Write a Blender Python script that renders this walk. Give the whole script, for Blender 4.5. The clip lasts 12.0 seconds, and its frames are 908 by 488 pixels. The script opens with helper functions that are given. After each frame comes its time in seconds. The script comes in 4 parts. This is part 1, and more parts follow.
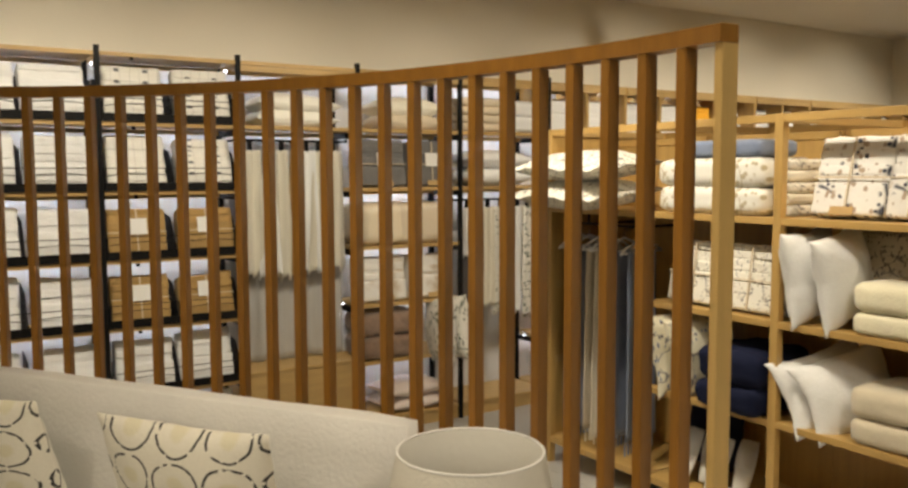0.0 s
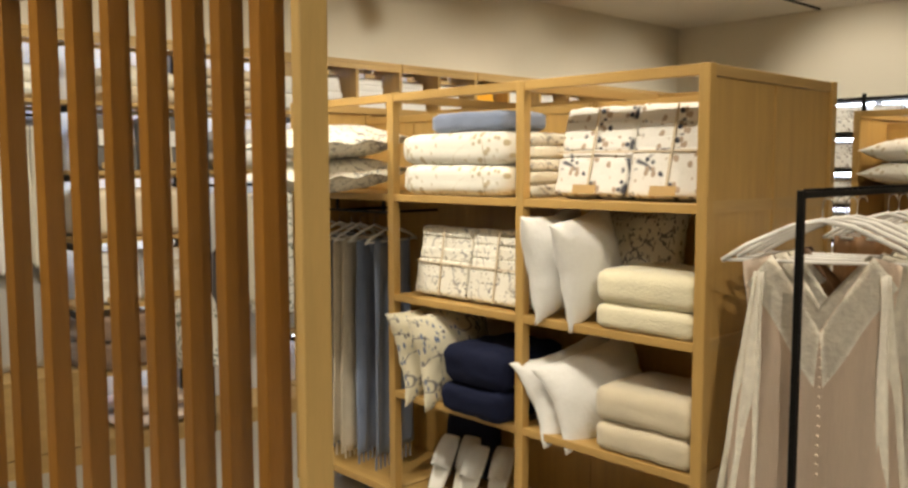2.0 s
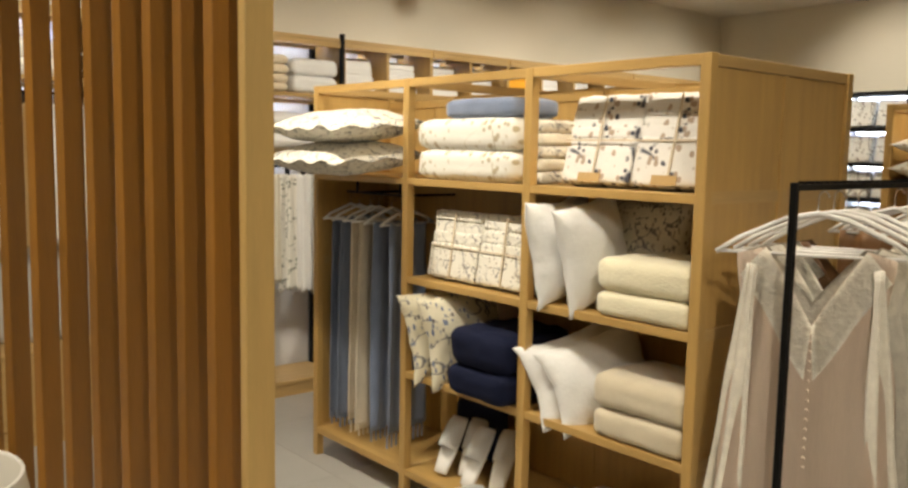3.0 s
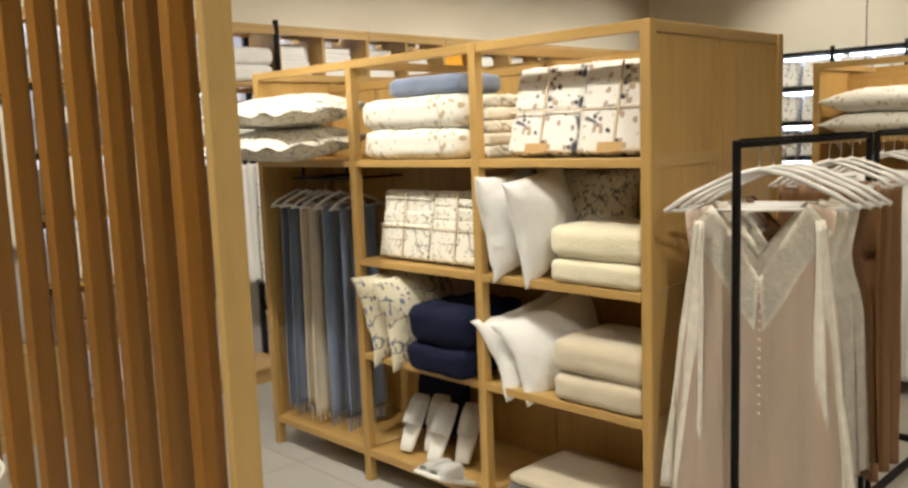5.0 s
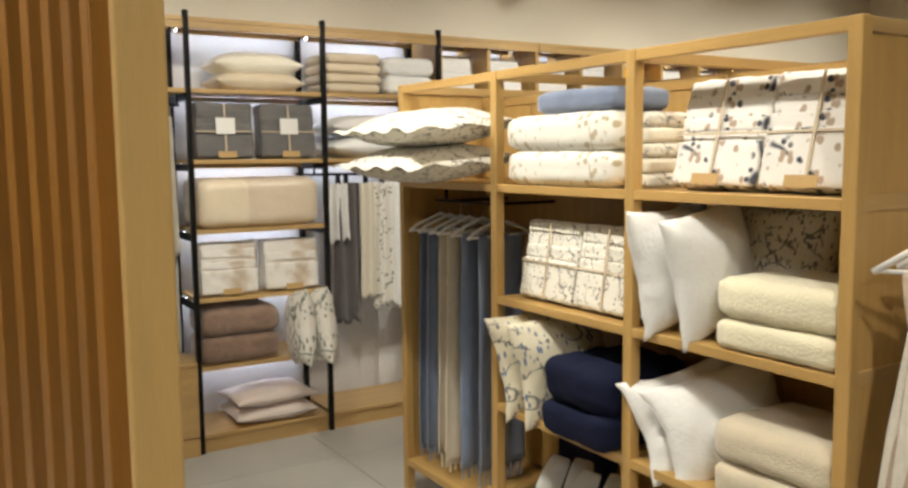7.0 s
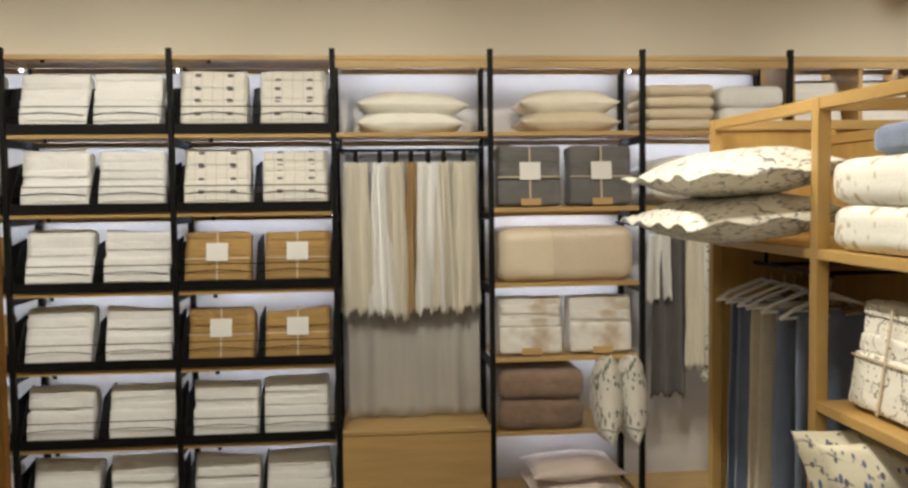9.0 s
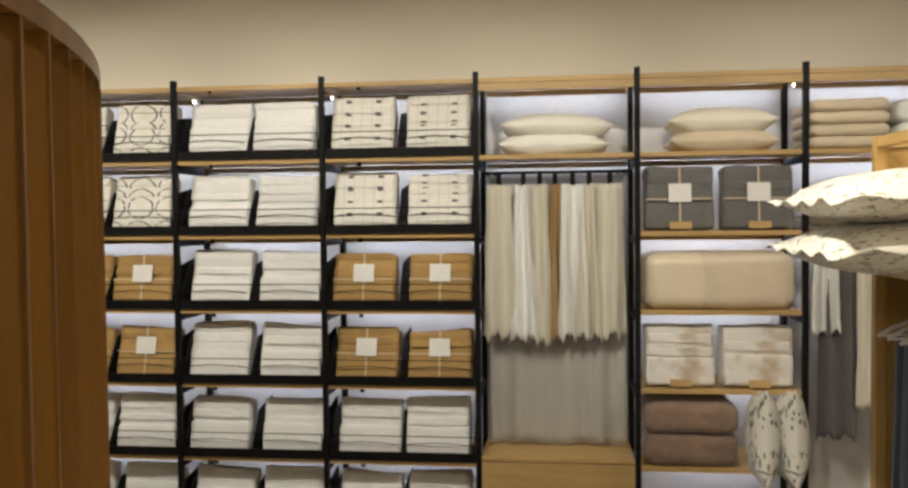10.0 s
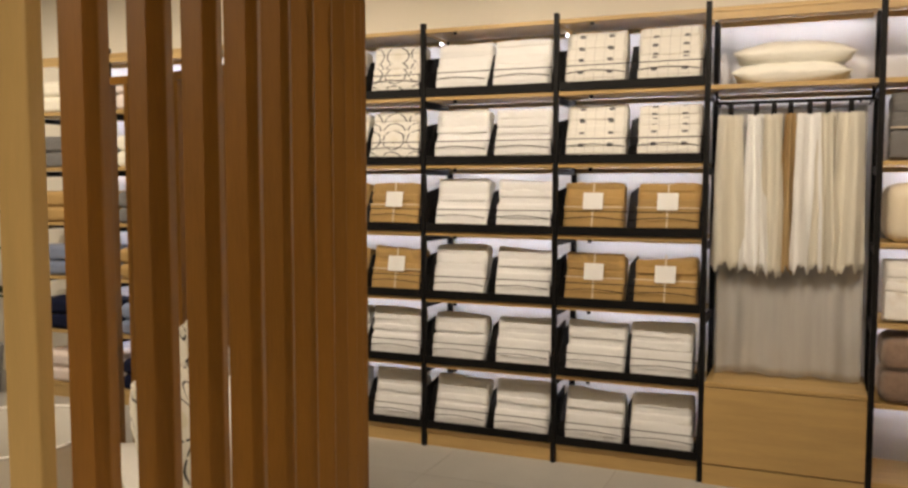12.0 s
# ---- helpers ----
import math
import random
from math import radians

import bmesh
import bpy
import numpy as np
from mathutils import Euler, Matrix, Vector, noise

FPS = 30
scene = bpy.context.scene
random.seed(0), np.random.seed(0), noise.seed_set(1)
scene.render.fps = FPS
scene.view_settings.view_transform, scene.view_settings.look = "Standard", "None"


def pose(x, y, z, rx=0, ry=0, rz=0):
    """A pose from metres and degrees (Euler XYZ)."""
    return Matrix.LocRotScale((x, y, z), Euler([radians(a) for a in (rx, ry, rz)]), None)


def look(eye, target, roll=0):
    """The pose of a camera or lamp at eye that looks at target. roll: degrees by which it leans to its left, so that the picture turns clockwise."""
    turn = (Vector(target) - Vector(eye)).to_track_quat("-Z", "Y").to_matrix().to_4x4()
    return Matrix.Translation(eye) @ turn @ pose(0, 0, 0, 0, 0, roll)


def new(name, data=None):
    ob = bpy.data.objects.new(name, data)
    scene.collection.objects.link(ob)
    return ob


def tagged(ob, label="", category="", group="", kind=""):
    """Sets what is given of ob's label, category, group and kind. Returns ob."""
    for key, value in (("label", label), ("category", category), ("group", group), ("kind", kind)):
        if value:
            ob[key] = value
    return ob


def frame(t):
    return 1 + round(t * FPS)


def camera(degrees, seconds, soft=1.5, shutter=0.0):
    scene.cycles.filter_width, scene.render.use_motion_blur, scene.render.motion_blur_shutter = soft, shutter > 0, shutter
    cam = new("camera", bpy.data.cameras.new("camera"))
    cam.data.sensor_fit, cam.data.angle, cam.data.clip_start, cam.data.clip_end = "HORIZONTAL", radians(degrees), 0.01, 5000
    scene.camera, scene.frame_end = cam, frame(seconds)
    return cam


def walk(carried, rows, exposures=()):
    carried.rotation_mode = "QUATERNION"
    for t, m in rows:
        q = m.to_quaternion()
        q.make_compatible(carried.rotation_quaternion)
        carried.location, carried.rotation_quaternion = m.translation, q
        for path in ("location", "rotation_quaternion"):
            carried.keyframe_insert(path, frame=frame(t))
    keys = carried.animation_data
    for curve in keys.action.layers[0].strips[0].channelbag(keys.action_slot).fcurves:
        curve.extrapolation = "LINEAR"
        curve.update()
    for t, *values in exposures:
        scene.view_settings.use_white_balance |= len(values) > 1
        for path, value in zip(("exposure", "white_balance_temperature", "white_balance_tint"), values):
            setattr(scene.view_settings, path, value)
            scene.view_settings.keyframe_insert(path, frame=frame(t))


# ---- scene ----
cam = camera(56.0, 12.0, soft=2.7)
PATH = [
    (0, (-0.117, -4.848, 1.687), (0.958, -3.170, 1.521), -0.2),
    (0.5, (0.105, -4.858, 1.691), (1.191, -3.191, 1.4895), 0.8),
    (1, (0.304, -4.782, 1.712), (1.521, -3.201, 1.480), 0.8),
    (1.5, (0.474, -4.698, 1.662), (1.883, -3.286, 1.479), 0.8),
    (2, (0.583, -4.693, 1.613), (1.961, -3.254, 1.432), -0.1),
    (2.5, (0.645, -4.764, 1.622), (2.005, -3.309, 1.438), 0.5),
    (3, (0.673, -4.837, 1.611), (1.963, -3.324, 1.397), 1.1),
    (3.5, (0.652, -4.841, 1.578), (1.972, -3.366, 1.294), -0.6),
    (5.5, (0.621, -4.812, 1.595), (2.012, -3.395, 1.357), -2.2),
    (6, (0.762, -4.744, 1.595), (2.066, -3.243, 1.376), -1.5),
    (6.5, (0.922, -4.664, 1.597), (2.110, -3.070, 1.375), -0.7),
    (8.5, (1.589, -4.220, 1.656), (2.012, -2.269, 1.535), -0.8),
    (9, (1.714, -4.158, 1.663), (1.896, -2.169, 1.547), -0.7),
    (9.5, (1.784, -4.099, 1.666), (1.751, -2.100, 1.607), -0.9),
    (10, (1.906, -4.100, 1.673), (1.665, -2.116, 1.609), -0.6),
    (10.5, (2.040, -4.143, 1.707), (1.513, -2.218, 1.587), -0.2),
    (11, (2.072, -4.248, 1.634), (1.356, -2.387, 1.488), 0.1),
    (11.5, (2.056, -4.309, 1.600), (1.284, -2.470, 1.453), -0.2),
    (12, (2.019, -4.334, 1.502), (1.241, -2.497, 1.355), 0.0),
]
EXPOSURES = [(0, -0.38, 7000, 9), (2, -0.22, 6900, 9), (3.5, -0.16, 6700, 9), (5.3, -0.06, 6350, 8), (6.7, -0.06, 6250, 8), (8.3, -0.40, 6450, 8), (10.9, -0.42, 6450, 9), (11.4, -0.2, 7250, 16), (12, -0.2, 7250, 16)]
walk(cam, [(t, look(eye, target, roll)) for t, eye, target, roll in PATH], EXPOSURES)

# ---- light ----
world = bpy.data.worlds.new("world")
scene.world = world
world.use_nodes = True
world.node_tree.nodes["Background"].inputs[0].default_value = (1.0, 0.9, 0.75, 1)
world.node_tree.nodes["Background"].inputs[1].default_value = 0.008
LAMP_WATTS = 120.0
SPOT_WATTS = 95.0
LED_STRENGTH = 14.0


# ---- materials ----
def mat(name, color, rough=0.6, metal=0.0, vary=0.12, scale=6.0, bump=0.1, bump_scale=60.0, sheen=0.0,
        stretch=(1, 1, 1), second=None, hue_random=0.0, coat=0.0, gloss=0.5):
    """A surface with variation at two scales, fine relief and an optional second tone."""
    m = bpy.data.materials.new(name)
    m.use_nodes = True
    nt = m.node_tree
    bsdf = nt.nodes["Principled BSDF"]
    bsdf.inputs["Roughness"].default_value = rough
    bsdf.inputs["Metallic"].default_value = metal
    bsdf.inputs["Sheen Weight"].default_value = sheen
    bsdf.inputs["Coat Weight"].default_value = coat
    bsdf.inputs["Specular IOR Level"].default_value = gloss
    tc = nt.nodes.new("ShaderNodeTexCoord")
    mp = nt.nodes.new("ShaderNodeMapping")
    mp.inputs["Scale"].default_value = stretch
    nt.links.new(tc.outputs["Object"], mp.inputs["Vector"])
    big = nt.nodes.new("ShaderNodeTexNoise")
    big.inputs["Scale"].default_value, big.inputs["Detail"].default_value = scale, 5
    nt.links.new(mp.outputs[0], big.inputs["Vector"])
    fine = nt.nodes.new("ShaderNodeTexNoise")
    fine.inputs["Scale"].default_value, fine.inputs["Detail"].default_value = bump_scale, 3
    nt.links.new(mp.outputs[0], fine.inputs["Vector"])
    ramp = nt.nodes.new("ShaderNodeValToRGB")
    dark = [c * (1 - vary) for c in color] if second is None else second
    light = [min(1, c * (1 + vary)) for c in color]
    ramp.color_ramp.elements[0].position, ramp.color_ramp.elements[1].position = 0.3, 0.7
    ramp.color_ramp.elements[0].color = (*dark, 1)
    ramp.color_ramp.elements[1].color = (*light, 1)
    mix = nt.nodes.new("ShaderNodeMath")
    mix.operation = "MULTIPLY_ADD"
    mix.inputs[1].default_value = 0.3
    nt.links.new(fine.outputs["Fac"], mix.inputs[0])
    half = nt.nodes.new("ShaderNodeMath")
    half.operation = "MULTIPLY"
    half.inputs[1].default_value = 0.7
    nt.links.new(big.outputs["Fac"], half.inputs[0])
    nt.links.new(half.outputs[0], mix.inputs[2])
    nt.links.new(mix.outputs[0], ramp.inputs[0])
    out = ramp.outputs[0]
    if hue_random:
        info = nt.nodes.new("ShaderNodeObjectInfo")
        rng = nt.nodes.new("ShaderNodeMapRange")
        rng.inputs["To Min"].default_value, rng.inputs["To Max"].default_value = 1 - hue_random, 1 + hue_random
        nt.links.new(info.outputs["Random"], rng.inputs[0])
        hsv = nt.nodes.new("ShaderNodeHueSaturation")
        nt.links.new(rng.outputs[0], hsv.inputs["Value"])
        nt.links.new(out, hsv.inputs["Color"])
        out = hsv.outputs[0]
    nt.links.new(out, bsdf.inputs["Base Color"])
    if bump:
        b = nt.nodes.new("ShaderNodeBump")
        b.inputs["Strength"].default_value, b.inputs["Distance"].default_value = bump, 0.01
        nt.links.new(fine.outputs["Fac"], b.inputs["Height"])
        nt.links.new(b.outputs[0], bsdf.inputs["Normal"])
    return m


def printed(name, color, ink, scale=14.0, width=0.06, kind="vine", extra=None, rough=0.75, bump=0.15):
    """White cloth with a printed pattern: wandering stems, sprigs of leaves or rows of dots."""
    m = mat(name, color, rough, vary=0.05, scale=5, bump=bump, bump_scale=90, sheen=0.2)
    nt = m.node_tree
    bsdf = nt.nodes["Principled BSDF"]
    old = bsdf.inputs["Base Color"].links[0].from_socket
    tc = [n for n in nt.nodes if n.type == "TEX_COORD"][0]

    def layer(base, tint, socket):
        mx = nt.nodes.new("ShaderNodeMix")
        mx.data_type = "RGBA"
        mx.inputs["B"].default_value = (*tint, 1)
        nt.links.new(socket, mx.inputs["Factor"])
        nt.links.new(base, mx.inputs["A"])
        return mx.outputs["Result"]

    def ramp(socket, stops):
        r = nt.nodes.new("ShaderNodeValToRGB")
        r.color_ramp.interpolation = "EASE"
        e = r.color_ramp.elements
        e[0].position, e[0].color = stops[0][0], (*[stops[0][1]] * 3, 1)
        e[1].position, e[1].color = stops[-1][0], (*[stops[-1][1]] * 3, 1)
        for p, v in stops[1:-1]:
            e.new(p).color = (v, v, v, 1)
        nt.links.new(socket, r.inputs[0])
        return r.outputs[0]

    def times(a, b):
        n = nt.nodes.new("ShaderNodeMath")
        n.operation = "MULTIPLY"
        nt.links.new(a, n.inputs[0])
        nt.links.new(b, n.inputs[1])
        return n.outputs[0]

    def wander(s, detail=1.0, seed=0.0):
        n = nt.nodes.new("ShaderNodeTexNoise")
        n.noise_dimensions = "4D"
        n.inputs["W"].default_value = seed
        n.inputs["Scale"].default_value, n.inputs["Detail"].default_value = s, detail
        nt.links.new(tc.outputs["Object"], n.inputs["Vector"])
        return n.outputs["Fac"]

    if kind == "vine":
        stem = ramp(wander(scale * 0.6, 0.5), [(0.5 - width * 0.5, 0), (0.5, 1), (0.5 + width * 0.5, 0)])
        old = layer(old, ink, times(stem, ramp(wander(scale * 0.8, 0, 3), [(0.46, 0), (0.54, 1)])))
        leaf = nt.nodes.new("ShaderNodeTexVoronoi")
        leaf.inputs["Scale"].default_value = scale * 2.4
        slanted = nt.nodes.new("ShaderNodeMapping")
        slanted.inputs["Rotation"].default_value, slanted.inputs["Scale"].default_value = (0.4, -0.7, 0.9), (1.25, 0.38, 1.0)
        nt.links.new(tc.outputs["Object"], slanted.inputs["Vector"])
        nt.links.new(slanted.outputs[0], leaf.inputs["Vector"])
        spots = ramp(leaf.outputs["Distance"], [(0.22, 1), (0.34, 0)])
        where = ramp(wander(scale * 0.7, 0.5, 8), [(0.46, 0), (0.51, 1)])
        old = layer(old, extra or ink, times(spots, where))
        leaf2 = nt.nodes.new("ShaderNodeTexVoronoi")
        leaf2.inputs["Scale"].default_value = scale * 3.1
        turned = nt.nodes.new("ShaderNodeMapping")
        turned.inputs["Rotation"].default_value, turned.inputs["Scale"].default_value = (0.6, 0.7, 0.5), (1, 0.45, 1)
        nt.links.new(tc.outputs["Object"], turned.inputs["Vector"])
        nt.links.new(turned.outputs[0], leaf2.inputs["Vector"])
        near_stem = ramp(wander(scale * 0.6, 0.5), [(0.41, 0), (0.45, 1), (0.55, 1), (0.59, 0)])
        blades = times(ramp(leaf2.outputs["Distance"], [(0.28, 1), (0.4, 0)]), near_stem)
        old = layer(old, ink, times(blades, ramp(wander(scale * 0.5, 0, 5), [(0.42, 0), (0.47, 1)])))
    elif kind == "dots":
        sep = nt.nodes.new("ShaderNodeSeparateXYZ")
        nt.links.new(tc.outputs["Object"], sep.inputs[0])

        def stripes(axis, freq, phase, lo, hi):
            a = nt.nodes.new("ShaderNodeMath")
            a.operation = "MULTIPLY_ADD"
            a.inputs[1].default_value, a.inputs[2].default_value = freq, phase
            nt.links.new(sep.outputs[axis], a.inputs[0])
            s = nt.nodes.new("ShaderNodeMath")
            s.operation = "PINGPONG"
            s.inputs[1].default_value = 0.5
            nt.links.new(a.outputs[0], s.inputs[0])
            return ramp(s.outputs[0], [(lo, 1), (hi, 0)])
        col = stripes("X", 6.6, 0.5, 0.07, 0.1)
        old = layer(old, ink, times(col, stripes("Z", 15, 0.0, 0.1, 0.16)))
        old = layer(old, extra or ink, times(stripes("X", 6.6, 0.5, 0.11, 0.12), stripes("Z", 15, 0.0, 0.02, 0.05)))
        old = layer(old, (0.62, 0.6, 0.56), stripes("X", 20, 0.1, 0.03, 0.05))
    elif kind == "rings":
        sep = nt.nodes.new("ShaderNodeSeparateXYZ")
        nt.links.new(tc.outputs["Object"], sep.inputs[0])
        wob = nt.nodes.new("ShaderNodeMath")
        wob.operation = "MULTIPLY"
        wob.inputs[1].default_value = 0.12
        nt.links.new(wander(scale * 1.5, 1), wob.inputs[0])
        legs = []
        for axis, f in (("X", scale * 0.76), (width, scale)):
            a = nt.nodes.new("ShaderNodeMath")
            a.operation = "MULTIPLY_ADD"
            a.inputs[1].default_value = f
            nt.links.new(sep.outputs[axis], a.inputs[0])
            nt.links.new(wob.outputs[0], a.inputs[2])
            p = nt.nodes.new("ShaderNodeMath")
            p.operation = "PINGPONG"
            p.inputs[1].default_value = 0.5
            nt.links.new(a.outputs[0], p.inputs[0])
            legs.append(p.outputs[0])
        xy = nt.nodes.new("ShaderNodeCombineXYZ")
        nt.links.new(legs[0], xy.inputs[0])
        nt.links.new(legs[1], xy.inputs[1])
        ln = nt.nodes.new("ShaderNodeVectorMath")
        ln.operation = "LENGTH"
        nt.links.new(xy.outputs[0], ln.inputs[0])
        ring = ramp(ln.outputs["Value"], [(0.405, 0), (0.42, 1), (0.455, 1), (0.47, 0)])
        old = layer(old, ink, times(ring, ramp(wander(scale * 7, 0), [(0.34, 0), (0.42, 1)])))
        old = layer(old, extra or (0.70, 0.66, 0.46), ramp(ln.outputs["Value"], [(0.12, 0.6), (0.22, 0)]))
    elif kind == "marble":
        old = layer(old, ink, ramp(wander(scale, 4), [(0.45, 0), (0.7, 1)]))
    nt.links.new(old, bsdf.inputs["Base Color"])
    return m


def glow(name, color, strength):
    m = bpy.data.materials.new(name)
    m.use_nodes = True
    b = m.node_tree.nodes["Principled BSDF"]
    b.inputs["Base Color"].default_value = (*color, 1)
    b.inputs["Emission Color"].default_value = (*color, 1)
    b.inputs["Emission Strength"].default_value = strength
    return m


OAK = mat("oak", (0.50, 0.315, 0.105), 0.42, vary=0.13, scale=3, bump=0.06, bump_scale=40, stretch=(9, 9, 0.8), hue_random=0.05, coat=0.15)
OAK_ALONG_Y = mat("oak_along_y", (0.50, 0.315, 0.105), 0.42, vary=0.13, scale=3, bump=0.06, bump_scale=40, stretch=(9, 0.8, 9), hue_random=0.05, coat=0.15)
OAK_ALONG_X = mat("oak_along_x", (0.50, 0.33, 0.13), 0.45, vary=0.13, scale=3, bump=0.06, bump_scale=40, stretch=(0.8, 9, 9), hue_random=0.05, coat=0.1)
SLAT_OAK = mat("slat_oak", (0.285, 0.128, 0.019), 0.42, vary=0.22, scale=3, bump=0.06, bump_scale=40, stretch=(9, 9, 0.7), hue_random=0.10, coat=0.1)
# oak for the end post, its colour lightened to stand for light on its face
PALE_LIT_OAK = mat("pale_lit_oak", (0.62, 0.42, 0.16), 0.42, vary=0.1, scale=3, bump=0.06, bump_scale=40, stretch=(9, 9, 0.8), coat=0.1)
BLACK = mat("black_steel", (0.008, 0.0075, 0.0075), 0.5, vary=0.2, scale=20, bump=0.04, gloss=0.14)
PLASTER = mat("plaster", (0.80, 0.75, 0.64), 0.9, vary=0.03, scale=1.5, bump=0.05, bump_scale=120)
CEILING = mat("ceiling_paint", (0.86, 0.82, 0.74), 0.9, vary=0.03, scale=1.2, bump=0.04, bump_scale=120)
BACK = mat("back_panel", (0.62, 0.62, 0.63), 0.7, vary=0.04, scale=3, bump=0.05)
FLOOR = mat("concrete_tile", (0.46, 0.45, 0.42), 0.45, vary=0.1, scale=2.5, bump=0.05, bump_scale=80, hue_random=0.03)
GROUT = mat("grout", (0.28, 0.27, 0.25), 0.9, vary=0.1)
LED = glow("led_strip", (0.74, 0.82, 1.0), LED_STRENGTH)
BULB = glow("lamp_face", (1.0, 0.86, 0.62), 6.0)


# ---- mesh tools ----
def part(name, bm, material, parent=None, label=""):
    me = bpy.data.meshes.new(name)
    bm.to_mesh(me)
    bm.free()
    for m in (material if isinstance(material, (list, tuple)) else [material]):
        me.materials.append(m)
    ob = new(name, me)
    if parent is not None:
        ob.parent = parent
    return tagged(ob, label)


def add_box(bm, x0, x1, y0, y1, z0, z1, bevel=0.0, m=None):
    r = bmesh.ops.create_cube(bm, size=1.0)
    vs = r["verts"]
    bmesh.ops.transform(bm, verts=vs, matrix=Matrix.Translation(((x0 + x1) / 2, (y0 + y1) / 2, (z0 + z1) / 2))
                        @ Matrix.Diagonal((abs(x1 - x0), abs(y1 - y0), abs(z1 - z0), 1)))
    if bevel:
        es = list({e for v in vs for e in v.link_edges})
        r2 = bmesh.ops.bevel(bm, geom=es, offset=bevel, segments=2, affect="EDGES", profile=0.5)
        vs = list({v for f in r2["faces"] for v in f.verts} | {v for v in vs if v.is_valid})
    if m is not None:
        bmesh.ops.transform(bm, verts=[v for v in vs if v.is_valid], matrix=m)
    return bm


def box(x0, x1, y0, y1, z0, z1, bevel=0.0):
    return add_box(bmesh.new(), x0, x1, y0, y1, z0, z1, bevel)


def rod(a, b, r, sides=10, bm=None):
    bm = bm or bmesh.new()
    a, b = Vector(a), Vector(b)
    res = bmesh.ops.create_cone(bm, cap_ends=True, segments=sides, radius1=r, radius2=r, depth=(b - a).length)
    rot = (b - a).to_track_quat("Z", "Y").to_matrix().to_4x4()
    bmesh.ops.transform(bm, verts=res["verts"], matrix=Matrix.Translation((a + b) / 2) @ rot)
    return bm


def tube(points, r, sides=8, bm=None):
    """A bent round rod through the points."""
    bm = bm or bmesh.new()
    pts = [Vector(p) for p in points]
    rings = []
    for i, p in enumerate(pts):
        d = (pts[min(i + 1, len(pts) - 1)] - pts[max(i - 1, 0)]).normalized()
        u = d.orthogonal().normalized() if i == 0 else (u - d * u.dot(d)).normalized()
        w = d.cross(u)
        rings.append([bm.verts.new(p + r * (math.cos(k * 2 * math.pi / sides) * u + math.sin(k * 2 * math.pi / sides) * w)) for k in range(sides)])
    for r0, r1 in zip(rings, rings[1:]):
        for k in range(sides):
            bm.faces.new((r0[k], r0[(k + 1) % sides], r1[(k + 1) % sides], r1[k]))
    bm.faces.new(rings[0][::-1])
    bm.faces.new(rings[-1])
    bmesh.ops.recalc_face_normals(bm, faces=bm.faces)
    return bm


def smooth(ob):
    for p in ob.data.polygons:
        p.use_smooth = True
    return ob


def thing(name, label, category, at=(0, 0, 0), turn=0, group="", kind=""):
    e = new(name)
    e.matrix_basis = pose(*at, 0, 0, turn)
    e.empty_display_size = 0.05
    return tagged(e, label, category, group, kind)


def structure(name, bm, material, label, category):
    return tagged(part(name, bm, material), label, category, "", "structure")


# ---- the room ----
X0, X1, Y0, Y1, CEIL = -5.2, 8.9, -9.0, 0.46, 3.1
structure("floor", box(X0 - 0.2, X1 + 0.2, Y0 - 0.2, Y1 + 0.2, -0.12, -0.004), GROUT, "grey concrete-look tiled shop floor", "floor")
structure("ceiling", box(X0 - 0.2, X1 + 0.2, Y0 - 0.2, Y1 + 0.2, CEIL, CEIL + 0.15), CEILING, "plain cream painted shop ceiling", "ceiling")
structure("wall_north", box(X0 - 0.2, X1 + 0.2, Y1, Y1 + 0.2, 0, CEIL - 0.002), PLASTER, "cream plaster wall behind the wall shelving", "wall")
structure("wall_south", box(X0 - 0.2, X1 + 0.2, Y0 - 0.2, Y0, 0, CEIL - 0.002), PLASTER, "plain cream plaster wall closing the shop", "wall")
structure("wall_west", box(X0 - 0.2, X0, Y0, Y1, 0, CEIL - 0.002), PLASTER, "plain cream plaster side wall", "wall")
structure("wall_east", box(X1, X1 + 0.2, Y0, Y1, 0, CEIL - 0.002), PLASTER, "cream plaster side wall behind dark shelving", "wall")

# ---- wall shelving ----
BAY = 0.76
LEVELS = [0.102, 0.475, 0.848, 1.221, 1.594, 1.967, 2.335]
DEPTH = 0.42


